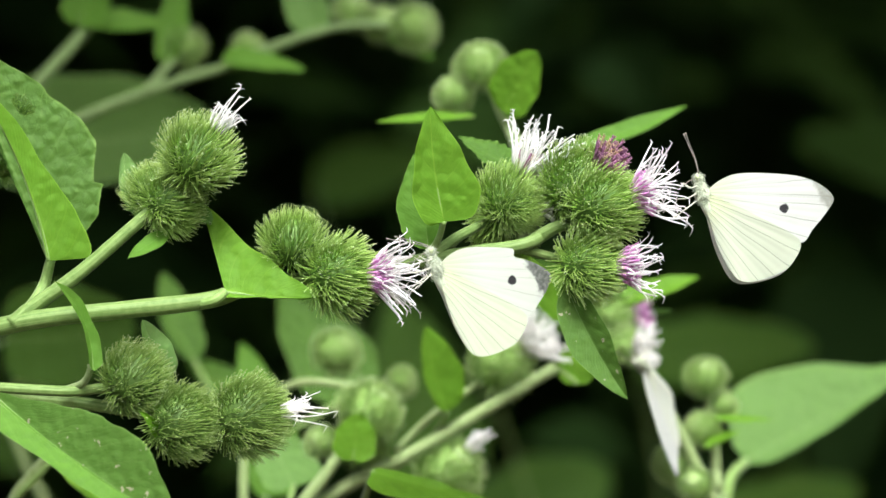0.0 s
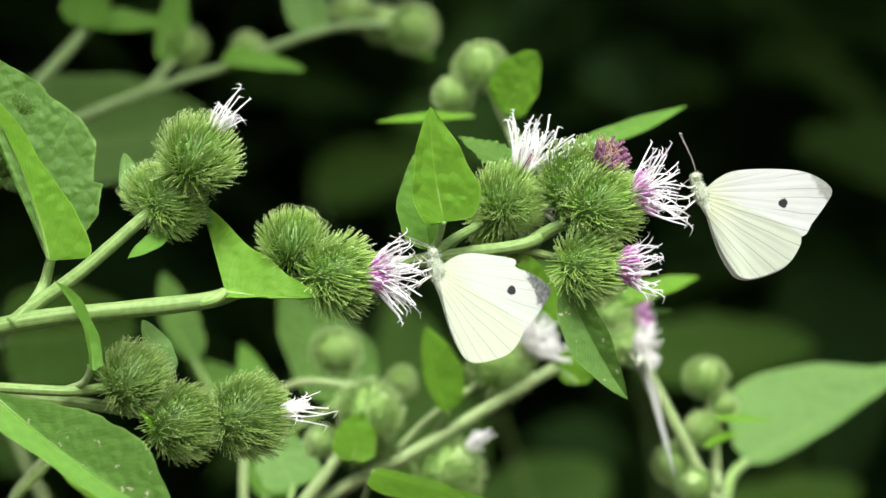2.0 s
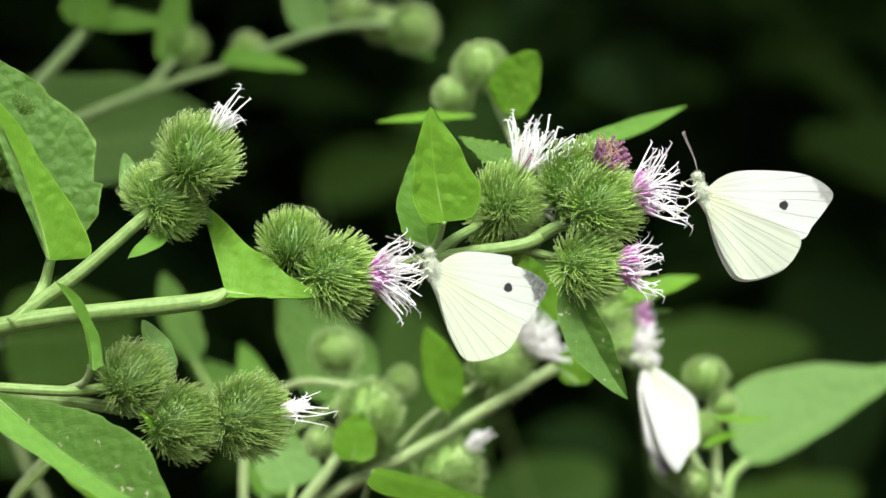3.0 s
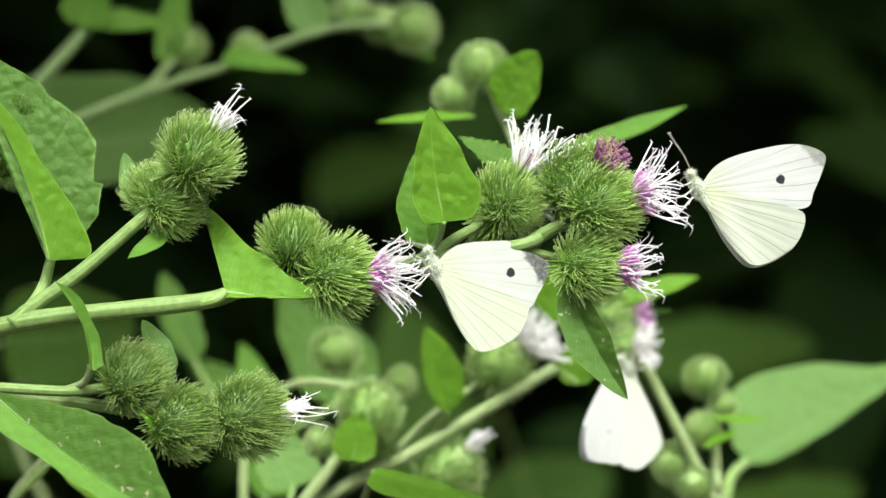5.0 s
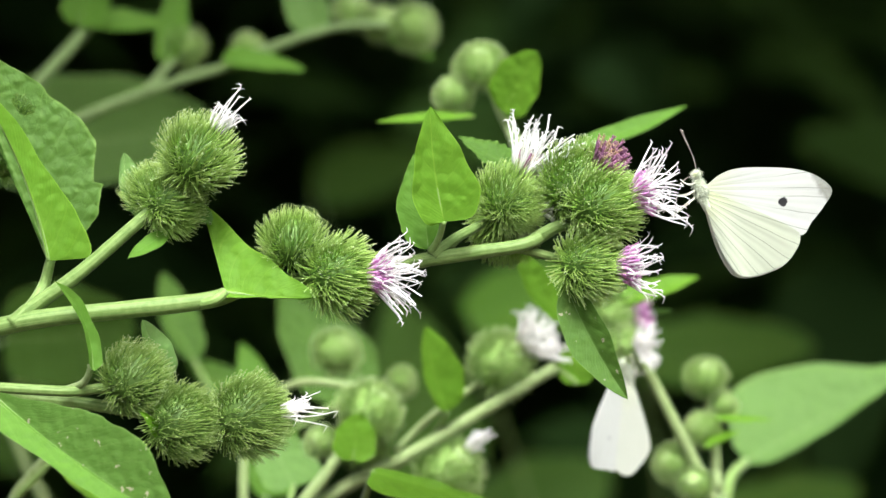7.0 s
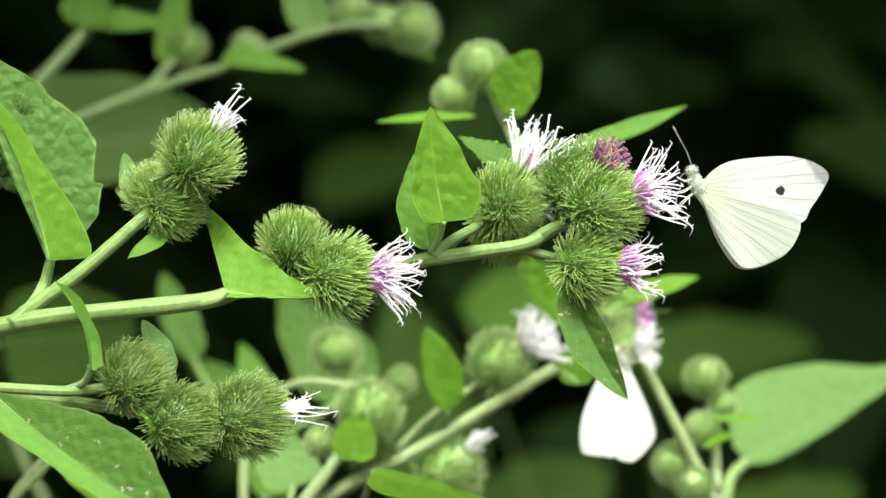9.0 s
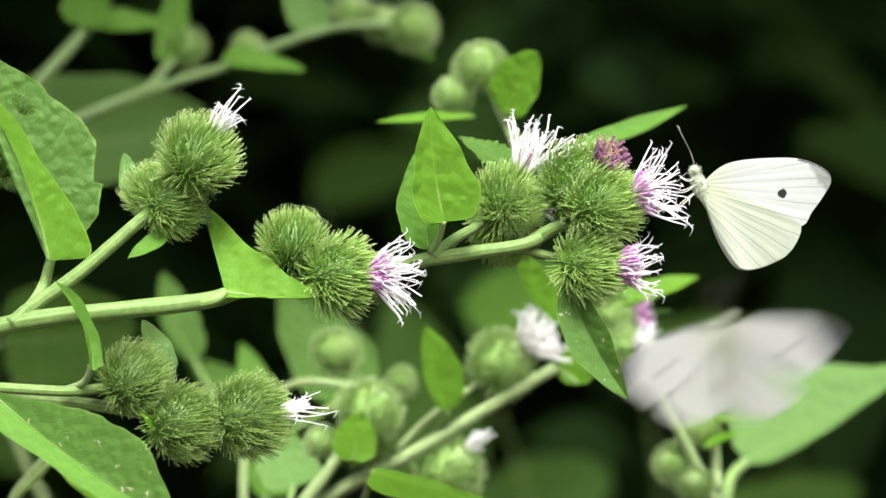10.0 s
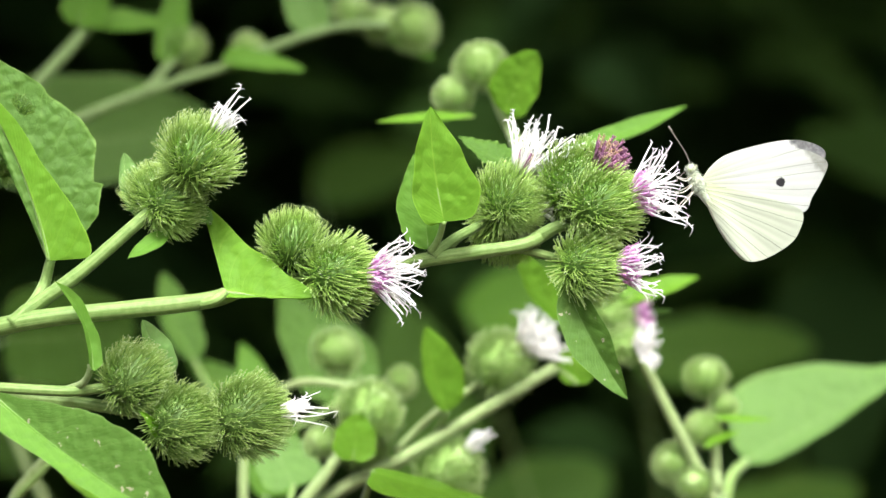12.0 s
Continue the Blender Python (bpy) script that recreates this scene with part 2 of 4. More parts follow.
def shade_leaf():
    n = Nodes("shade_leaf")
    own = n.tree.nodes.new("ShaderNodeNewGeometry").outputs["Random Per Island"]
    col = n.mix(n.step(n.math("MULTIPLY_ADD", n.noise(3.0, 4.0), 0.5, n.math("MULTIPLY", own, 0.6)), 0.45, 0.95), (0.022, 0.050, 0.011), (0.072, 0.145, 0.026))
    return n.finish(col, 0.75, n.bump(n.noise(12.0), 0.2, 0.0006), 0.15, col, 0.0, 0.06)


SHADE_LEAF = shade_leaf()
# Near-black green: the wood's deep shade is put into this colour.
WOODS_SHADE = plain("woodland", (0.008, 0.019, 0.005), (0.034, 0.072, 0.017), 4.0, 0.95, 1.0, spec=0.03)


# ---- building blocks ----
class Geo:
    """Collects vertices (mm), faces, and a UV for each vertex."""

    def __init__(self):
        self.v, self.f, self.t, self.m = [], [], [], []

    def add(self, verts, faces, uvs, slot=0):
        k = len(self.v)
        self.v += [tuple(p) for p in verts]
        self.t += uvs
        self.f += [tuple(i + k for i in f) for f in faces]
        self.m += [slot] * len(faces)
        return self

    def mesh(self, name, materials, unit=MM, smooth=True):
        me = bpy.data.meshes.new(name)
        me.from_pydata([(x * unit, y * unit, z * unit) for x, y, z in self.v], [], self.f)
        layer = me.uv_layers.new(name="uv")
        at = np.empty(len(me.loops), dtype=np.int32)
        me.loops.foreach_get("vertex_index", at)
        layer.data.foreach_set("uv", np.array(self.t, dtype=np.float32)[at].ravel())
        for m in materials:
            me.materials.append(m)
        me.polygons.foreach_set("material_index", self.m)
        me.polygons.foreach_set("use_smooth", [smooth] * len(me.polygons))
        me.update()
        return me


def bez(points, n):
    """A smooth line of n + 1 places through the given ones."""
    p = [Vector(q) for q in points]
    if len(p) == 2:
        return [p[0].lerp(p[1], i / n) for i in range(n + 1)]
    p = [2 * p[0] - p[1], *p, 2 * p[-1] - p[-2]]
    out, spans = [], len(p) - 3
    for i in range(n + 1):
        x = min(i / n * spans, spans - 1e-6)
        k, s = int(x), x - int(x)
        a, b, c, d = p[k:k + 4]
        out.append(0.5 * (2 * b + (c - a) * s + (2 * a - 5 * b + 4 * c - d) * s * s + (3 * b - a - 3 * c + d) * s ** 3))
    return out


def tube(geo, line, radii, sides=6, slot=0, cap=True):
    """A tapered tube along a line; radii run from first to last place."""
    n = len(line)
    verts, uvs, faces = [], [], []
    a = None
    for i, p in enumerate(line):
        t = (line[min(i + 1, n - 1)] - line[max(i - 1, 0)]).normalized()
        a = a - t * a.dot(t) if a else t.cross(Vector((0.13, 0.97, 0.21)))
        a = a.normalized() if a.length > 1e-4 else t.orthogonal().normalized()
        b = t.cross(a)
        r = radii[0] + (radii[-1] - radii[0]) * i / (n - 1) if len(radii) == 2 else radii[i]
        for k in range(sides):
            w = 2 * math.pi * k / sides
            verts.append(p + (a * math.cos(w) + b * math.sin(w)) * r)
            uvs.append((k / sides, i / (n - 1)))
    for i in range(n - 1):
        for k in range(sides):
            q = (k + 1) % sides
            faces.append((i * sides + k, i * sides + q, (i + 1) * sides + q, (i + 1) * sides + k))
    if cap:
        faces.append(tuple(range(sides - 1, -1, -1)))
        faces.append(tuple((n - 1) * sides + k for k in range(sides)))
    return geo.add(verts, faces, uvs, slot)


def ball(geo, centre, radii, rings=8, sides=10, slot=0, turn=None):
    """An egg with its poles on z, turned by a matrix if given."""
    c = Vector(centre)
    verts, uvs, faces = [], [], []
    for i in range(rings + 1):
        th = math.pi * min(max(i / rings, 0.004), 0.996)
        for k in range(sides):
            ph = 2 * math.pi * k / sides
            p = Vector((radii[0] * math.sin(th) * math.cos(ph), radii[1] * math.sin(th) * math.sin(ph), radii[2] * math.cos(th)))
            verts.append(c + (turn @ p if turn else p))
            uvs.append((k / sides, 1 - i / rings))
    for i in range(rings):
        for k in range(sides):
            q = (k + 1) % sides
            faces.append((i * sides + k, (i + 1) * sides + k, (i + 1) * sides + q, i * sides + q))
    return geo.add(verts, faces, uvs, slot)


def thing(name, base, label, category, group=""):
    """An Empty at its base, which carries parts."""
    ob = new(name)
    ob.empty_display_size = 0.02
    ob.location = Vector(base) * MM
    return tagged(ob, label, category, group)


def part(name, data, parent, label="", m=None):
    """Links a mesh as a part. With m its pose is given in the world (mm), else its mesh is already laid out in the world."""
    ob = new(name, data)
    ob.parent = parent
    ob.matrix_parent_inverse = Matrix.Translation(parent.location).inverted()
    if m:
        ob.matrix_basis = m
    return tagged(ob, label)


def stem(plant, name, points, thick, material=None, label=""):
    """A round stalk through some places, thick at both ends in mm."""
    g = Geo()
    n = max(10, 6 * (len(points) - 1))
    line = bez(points, n)
    rng = random.Random(len(points) * 17 + int(thick[0] * 100))
    radii = [(thick[0] + (thick[1] - thick[0]) * i / n) / 2 * (1 + rng.uniform(-0.03, 0.03)) for i in range(n + 1)]
    tube(g, line, radii, 10)
    return part(name, g.mesh(name, [material or STEM]), plant, label)


def outline_at(stops, v):
    """Half width at the place v of a midrib, eased between the stops."""
    for (a, p), (b, q) in zip(stops, stops[1:]):
        if v <= b:
            x = (v - a) / (b - a)
            x = x * x * (3 - 2 * x) * 0.4 + x * 0.6
            return p + (q - p) * x
    return stops[-1][1]


def leaf(plant, base, tip, wide, face=(0, -1, 0.2), bow=0.0, sag=0.0, fold=0.15, lean=0.3, peak=0.6, full=0.8,
         material=None, ripple=0.05, stalk=None, label="", holes=(), seed=1, rib=0.5, tooth=0.0, stops=None):
    """A leaf blade: midrib from base to tip, wide = half widths to either side in mm, face = where the upper side looks.
    bow bends the midrib sideways, sag along the face, fold lifts the halves, lean draws the lobes back, peak and full shape the outline, or stops do: (place along the midrib, share of the half width)."""
    b, t = Vector(base), Vector(tip)
    along = t - b
    size = along.length
    d = along.normalized()
    nrm = Vector(face).normalized()
    nrm = (nrm - d * nrm.dot(d)).normalized()
    side = d.cross(nrm)
    g = Geo()
    nv, ns = (78, 24) if holes else (36, 9)
    ctrl = (b + t) / 2 + side * bow * size * 2 + nrm * sag * size * 2
    verts, uvs, faces, cut = [], [], [], set()
    mid = []
    for i in range(nv + 1):
        v = i / nv
        m = b * (1 - v) ** 2 + ctrl * 2 * v * (1 - v) + t * v * v
        tan = ((ctrl - b) * (1 - v) + (t - ctrl) * v).normalized()
        nn = (nrm - tan * nrm.dot(tan)).normalized()
        sd = tan.cross(nn)
        mid.append(m)
        shape = max(0.0, math.sin(math.pi * min(0.9995, max(0.0005, v)) ** peak)) ** full
        if stops:
            shape = outline_at(stops, v)
        for k in range(-ns, ns + 1):
            s = k / ns
            a = abs(s)
            w = wide[1] if s > 0 else wide[0]
            jag = 1 + tooth * math.sin(v * 61 + seed) * a ** 4 + 0.04 * math.sin(v * 17 + seed * 3) * a
            off = a * w * shape * jag
            wave = noise.noise(Vector((s * 1.3 + seed * 5.1, v * 3.2, seed * 1.7))) * ripple * max(wide) * (0.25 + a)
            wave += math.sin(v * 21 + seed + (2.0 if s > 0 else 0)) * ripple * 0.35 * max(wide) * a ** 3
            f = fold if not isinstance(fold, tuple) else fold[1 if s > 0 else 0]
            q = m + sd * math.copysign(off * math.cos(f), s) + nn * (off * math.sin(f) + wave) - tan * lean * off * (1 - v) ** 1.5
            verts.append(q)
            uvs.append(((s + 1) / 2, v))
            for hs, hv, hr in holes:
                if ((s - hs) * max(w, 1) / size) ** 2 + (v - hv) ** 2 < hr * hr:
                    cut.add(len(verts) - 1)
    row = 2 * ns + 1
    for i in range(nv):
        for k in range(row - 1):
            q = (i * row + k, i * row + k + 1, (i + 1) * row + k + 1, (i + 1) * row + k)
            if not cut.intersection(q):
                faces.append(q)
    g.add(verts, faces, uvs, 0)
    blade = part("leaf", g.mesh("leaf", [material or LEAF_GREEN]), plant, label)
    rest = [p - nrm * rib * 0.45 for p in mid]
    vein = tube(Geo(), rest, [rib * 0.6 * (1 - 0.85 * i / nv) for i in range(nv + 1)], 5)
    child("midrib", vein.mesh("midrib", [RIB]), blade)
    if stalk:
        foot = tube(Geo(), bez([*stalk, base], 14), (rib * 1.5, rib * 1.1), 7)
        child("petiole", foot.mesh("petiole", [RIB]), blade)
    return blade


def spines(seed, count, reach, sweep, thick, core=0.66):
    """Hooked bracts all round a burr of radius 1 whose flower end looks along z: they stand out, lean to the flower end in
    loose clumps, and end in a small hook."""
    rng = random.Random(seed)
    g = Geo()
    golden = math.pi * (3 - math.sqrt(5))
    ahead = Vector((0, 0, 1))
    for i in range(count):
        z = 1 - 2 * (i + 0.5) / count
        if z < -0.95:
            continue
        r = math.sqrt(1 - z * z)
        ph = golden * i + rng.uniform(-0.16, 0.16)
        d = Vector((r * math.cos(ph), r * math.sin(ph), z + rng.uniform(-0.04, 0.04))).normalized()
        clump = noise.noise_vector(d * 2.6 + Vector((seed * 3.1, 0, 0))) * 0.40 + noise.noise_vector(d * 7.0 + Vector((0, seed * 2.3, 0))) * 0.34
        way = (d + ahead * sweep * rng.uniform(0.7, 1.3) * min(1.0, 0.35 + r) * (0.72 + 0.28 * z) + clump).normalized()
        fwd = ahead - d * d.z
        fwd = fwd.normalized() if fwd.length > 0.05 else Vector((1, 0, 0))
        n = (reach - core) * rng.uniform(0.75, 1.2) * (1.15 - 0.25 * max(0.0, -z) - 0.30 * max(0.0, z))
        foot = d * core * 0.95
        first = (d * 0.55 + way * 0.45).normalized()
        end = foot + way * n
        line = [foot, foot + first * n * 0.36, foot.lerp(end, 0.7) + d * n * 0.03, end,
                end + d * 0.008 + fwd * 0.020, end - d * 0.016 + fwd * 0.034]
        w = thick * rng.uniform(0.8, 1.2)
        tube(g, [p - ahead * 0.16 for p in line], [w * 2.1, w * 1.5, w * 1.1, w * 0.85, w * 0.75, w * 0.45], 4, 0, False)
    return g


def burr_mesh(name, seed, count, reach, sweep, thick, core_mat, spine_mat, cap=None, core=0.64):
    """The round core of a head and its cover of hooked bracts, as two meshes."""
    g = ball(Geo(), (0, 0, -0.16), (core, core, core * 1.02), 12, 18, 0)
    if cap:
        ball(g, (0, 0, core * 0.52), (core * 0.62, core * 0.62, core * 0.32), 8, 14, 1)
    cover = spines(seed, count, reach, sweep, thick, core)
    return g.mesh(name, [core_mat] + ([cap] if cap else []), 1.0), cover.mesh("bract_cover", [spine_mat], 1.0)


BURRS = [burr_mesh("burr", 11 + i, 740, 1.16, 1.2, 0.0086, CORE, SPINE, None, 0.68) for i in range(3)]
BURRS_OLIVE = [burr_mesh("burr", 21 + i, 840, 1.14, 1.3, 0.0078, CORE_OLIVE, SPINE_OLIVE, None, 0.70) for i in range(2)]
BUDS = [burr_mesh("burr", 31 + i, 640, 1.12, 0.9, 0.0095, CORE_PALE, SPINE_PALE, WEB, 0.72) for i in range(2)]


def aim(axis, roll=0.0):
    return Vector(axis).to_track_quat("Z", "Y").to_matrix().to_4x4() @ Matrix.Rotation(roll, 4, "Z")


def burr(plant, place, radius, axis, kind=None, which=0, label=""):
    """One flower head; its flower end looks along axis."""
    pool = kind or BURRS
    m = Matrix.Translation(Vector(place) * MM) @ aim(axis, which * 1.7) @ Matrix.Diagonal((radius * MM, radius * MM, radius * MM, 1))
    core, cover = pool[which % len(pool)]
    head = part("burr", core, plant, label, m)
    tagged(child("bract_cover", cover, head), kind="stuff")
    return head


def child(name, mesh, parent, label=""):
    ob = new(name, mesh)
    ob.parent = parent
    return tagged(ob, label)


def tuft(head, seed, count, length, spread, purple, style=None, thick=0.035, side=0.0, root=0.16, short=0.45, near=True, wild=0.20):
    """Florets of a head, in units of its radius: white styles that splay and curl, over a crown of purple corollas.
    On a near head each one is a part of its own."""
    rng = random.Random(seed)
    shared = Geo()
    for i in range(count):
        g = Geo() if near else shared
        ph = i * 2.39996 + rng.uniform(-0.4, 0.4)
        r = math.sqrt((i + 0.5) / count)
        o = Vector((math.cos(ph) * r * root, math.sin(ph) * r * root, 0.60))
        fan = spread * rng.uniform(0.75, 1.2)
        lean = Vector((math.cos(ph) * r * fan + side, math.sin(ph) * r * fan, 1)).normalized()
        n = length * rng.choice((0.55, 0.7, 0.85, 0.95, 1.0, 1.1)) * rng.uniform(0.9, 1.08)
        bend = Vector((rng.uniform(-1, 1), rng.uniform(-1, 1), rng.uniform(-0.3, 0.2))) * wild * n
        hook = Vector((math.cos(ph) + rng.uniform(-0.8, 0.8), math.sin(ph) + rng.uniform(-0.8, 0.8), rng.uniform(-1.1, 0.3))) * rng.uniform(0.05, 0.14)
        end = o + lean * n + bend
        line = bez([o, o + lean * n * 0.45 - bend * 0.15, o + lean * n * 0.8 + bend * 0.45, end, end + hook], 9)
        w = thick * rng.uniform(0.75, 1.25)
        tube(g, line, [w * 1.2, w * 1.2, w * 1.1, w, w * 0.95, w * 0.85, w * 0.75, w * 0.65, w * 0.5, w * 0.25], 5)
        fork = end + Vector((-hook.y, hook.x, 0.05)) * rng.uniform(0.4, 0.8)
        tube(g, [end - lean * 0.03, end.lerp(fork, 0.6), fork], [w * 0.5, w * 0.4, w * 0.2], 4)
        if near:
            child("style", g.mesh("style", [style or STYLE], 1.0), head)
    if count and not near:
        tagged(child("style_tuft", shared.mesh("style_tuft", [style or STYLE], 1.0), head), kind="stuff")
    shared = Geo()
    for i in range(purple):
        g = Geo() if near else shared
        ph = i * 2.39996 + 0.5
        r = math.sqrt((i + 0.5) / purple) * (1.25 if count else 1.0)
        o = Vector((math.cos(ph) * r * root, math.sin(ph) * r * root, 0.60))
        fan = spread * 0.62
        lean = Vector((math.cos(ph) * r * fan + side + rng.uniform(-0.16, 0.16), math.sin(ph) * r * fan + rng.uniform(-0.16, 0.16), 1)).normalized()
        n = short * rng.uniform(0.55, 1.15)
        tip = o + lean * n
        tube(g, bez([o, o + lean * n * 0.6, tip], 4), [0.018, 0.020, 0.024, 0.030, 0.030], 6)
        for j in range(5):
            w = j * 1.2566 + ph
            q = Vector((math.cos(w), math.sin(w), 1.1)).normalized() * rng.uniform(0.04, 0.09)
            tube(g, [tip, tip + q * 0.6, tip + q], [0.018, 0.014, 0.005], 3)
        mat = COROLLA if count else (RUST if rng.random() < 0.55 - 0.4 * i / purple else DRIED)
        if near:
            child("floret", g.mesh("floret", [mat], 1.0), head)
    if purple and not near:
        tagged(child("floret_tuft", shared.mesh("floret_tuft", [COROLLA], 1.0), head), kind="stuff")


# ---- the ground, the dark wood behind, and unseen sheets added to block light ----
def sheet(name, corner, du, dv, nu, nv, lump, seed, material, label):
    """A lumpy sheet (metres)."""
    c, du, dv = Vector(corner), Vector(du), Vector(dv)
    nn = du.cross(dv).normalized()
    verts = []
    for i in range(nu + 1):
        for j in range(nv + 1):
            p = c + du * (i / nu) + dv * (j / nv)
            verts.append(p + nn * (noise.fractal(p * 1.3 + Vector((seed, 0, 0)), 0.8, 2.1, 5) * lump))
    faces = [(i * (nv + 1) + j, (i + 1) * (nv + 1) + j, (i + 1) * (nv + 1) + j + 1, i * (nv + 1) + j + 1) for i in range(nu) for j in range(nv)]
    g = Geo().add(verts, faces, [(0.5, 0.5)] * len(verts))
    ob = new(name, g.mesh(name, [material], 1.0))
    return tagged(ob, label, "ground" if name == "ground" else "woodland", "", "structure")


far = Geo()
ring = [0.0, 1.0, 2.5, 6.0, 20.0, 120.0, 1500.0]
gv, gf = [], []
for a, r in enumerate(ring):
    for k in range(48):
        w = 2 * math.pi * k / 48
        gv.append((r * math.cos(w), r * math.sin(w), 0.0 if r < 1.1 or r > 100 else 0.03 * noise.noise(Vector((r * math.cos(w), r * math.sin(w), 3)))))
for a in range(len(ring) - 1):
    for k in range(48):
        q = (k + 1) % 48
        gf.append((a * 48 + k, (a + 1) * 48 + k, (a + 1) * 48 + q, a * 48 + q))
far.add(gv, gf, [(0.5, 0.5)] * len(gv))
tagged(new("ground", far.mesh("ground", [SOIL], 1.0)), "dark bare soil and leaf litter at the wood's edge", "ground", "", "structure")

sheet("backdrop", (-5, 3.6, -0.2), (10, 0, 0), (0, 0.3, 5.2), 60, 40, 0.5, 1, WOODS_SHADE, "dark shaded depth of the wood")
# Unseen walls added on three sides to limit light from the low sky.
sheet("sky_block_east", (4.2, 4.2, -0.2), (0, -8.5, 0), (0, 0, 3.0), 40, 24, 0.5, 4, WOODS_SHADE, "unseen dark wall added beside the plants to block low sky")
sheet("sky_block_west", (-4.2, -4.3, -0.2), (0, 8.5, 0), (0, 0, 2.4), 40, 24, 0.5, 7, WOODS_SHADE, "unseen dark wall added beside the plants to block low sky")
sheet("sky_block_south", (4.4, -4.0, -0.2), (-8.8, 0, 0), (0, 0, 1.5), 40, 20, 0.3, 9, WOODS_SHADE, "unseen dark wall added behind the viewer to block low sky")
# Unseen sheets added overhead; they keep sun and sky off the background.
sheet("shade_sheet", (0.08, -0.02, 1.75), (5, 0, 0), (0, 4.67, 1.8), 40, 30, 0.10, 12, WOODS_SHADE, "unseen sheet added overhead to shade the background")
sheet("shade_sheet_west", (-5, -0.145, 1.50), (5.035, 0, 0), (0, 4.7, 1.8), 40, 30, 0.10, 15, WOODS_SHADE, "unseen sheet added overhead to shade the background")


def undergrowth():
    """Loose shaded leaves in front of the wood."""
    rng = random.Random(5)
    g = Geo()
    for i in range(3400):
        y = rng.uniform(1100, 3300)
        x = rng.uniform(-0.42, 0.42) * (y + 600)
        z = 1000 + rng.uniform(-0.30, 0.30) * (y + 600)
        size = rng.uniform(35, 120)
        a, tilt = rng.uniform(0, 6.28), rng.uniform(-1.0, 0.6)
        d = Vector((math.cos(a), math.sin(a) * 0.5, tilt)).normalized()
        s = d.cross(Vector((rng.uniform(-0.5, 0.5), -0.6, 1)).normalized()).normalized()
        n = s.cross(d)
        p = Vector((x, y, z))
        verts, uvs = [], []
        for k in range(6):
            v = k / 5
            w = size * 0.36 * math.sin(math.pi * min(0.98, max(0.03, v)) ** 0.7)
            m = p + d * size * v - Vector((0, 0, 1)) * size * 0.25 * v * v
            verts += [m - s * w + n * w * 0.25, m, m + s * w + n * w * 0.25]
            uvs += [(0, v), (0.5, v), (1, v)]
        faces = [f for k in range(5) for f in ((3 * k, 3 * k + 1, 3 * k + 4, 3 * k + 3), (3 * k + 1, 3 * k + 2, 3 * k + 5, 3 * k + 4))]
        g.add(verts, faces, uvs)
    return tagged(new("undergrowth", g.mesh("undergrowth", [SHADE_LEAF])), "dim green leaves in the shade of the wood", "foliage", "", "stuff")


undergrowth()

# ---- the burdock in focus ----
plant = thing("burdock_plant", (-101.3, 20, 0), "flowering burdock with hooked green burrs and pink-white florets", "plant")
stem(plant, "main_stem", [(-101.3, 20, -15), (-103.4, 15, 833.7), (-100.2, 6, 951.8), (-102.7, 8, 1014.9), (-105.7, 10, 1078.4)], (11.0, 5.0))
stem(plant, "branch", [(-102.1, 5, 982.3), (-88.2, 3, 984.2), (-75.3, 0, 987.0), (-59.7, 0, 988.7), (-43.6, 1, 990.5), (-37.2, 6, 992.5), (-27.9, 10, 994.0), (-19.5, 10, 995.0), (-9.9, 8, 996.6), (-2.5, 5, 998.1), (6.9, 4, 999.5), (15.3, 4, 1000.9), (20.7, 8, 1003.9), (23.8, 12, 1005.8)], (3.7, 2.3))
stem(plant, "branch", [(-79.4, 0, 986.1), (-75.4, 1, 989.5), (-67.2, 2, 995.5), (-57.0, 4, 1004.5), (-52.4, 6, 1008.7)], (3.0, 2.3))
stem(plant, "branch", [(-102.7, 8, 973.8), (-88.4, 4, 974.5), (-75.5, 2, 974.0), (-68.3, 3, 973.7), (-61.9, 6, 974.3)], (2.3, 2.0))
stem(plant, "branch", [(-98.8, 10, 974.7), (-86.9, 8, 973.8), (-76.3, 8, 972.1), (-65.8, 8, 971.0), (-56.3, 8, 969.4), (-48.0, 10, 967.8)], (2.9, 2.2))
stem(plant, "branch", [(12.7, 4, 1000.5), (17.4, 6, 999.3), (22.8, 8, 997.8)], (2.0, 1.7))
stem(plant, "branch", [(-2.0, 4, 998.8), (2.7, 6, 1002.2), (7.0, 10, 1004.5), (11.3, 14, 1007.3)], (2.2, 1.5))
stem(plant, "branch", [(0.6, 9, 1000.1), (4.9, 14, 1003.3), (11.3, 16, 1002.2)], (2.0, 1.3))
stem(plant, "branch", [(16.9, 6, 1001.6), (21.1, 5, 1004.1), (24.8, 6, 1004.5)], (2.8, 1.8))
stem(plant, "branch", [(-69.8, 5, 973.9), (-66.4, 2, 975.3), (-64.9, 0, 977.7), (-64.9, 0, 978.8)], (1.5, 1.2), STEM_PALE)

b = burr(plant, (-44.4, 0, 1018.2), 7.69, (0.55, -0.1, 0.8), None, 0, "green burr with a few white styles")
tuft(b, 1, 6, 1.05, 0.22, 0, thick=0.016, root=0.12, wild=0.14)
tuft(b, 41, 50, 0.54, 0.24, 0, thick=0.017, root=0.24, wild=0.12)
b = burr(plant, (-49.4, 4, 1008.7), 6.45, (0.85, -0.3, 0.1), None, 1)
burr(plant, (-54.8, 10, 1011.5), 5.61, (-0.35, -0.2, 0.9), None, 2)
burr(plant, (-27.6, 4, 1002.2), 6.45, (0.15, -0.1, 1.0), None, 0, "young green burr still closed")
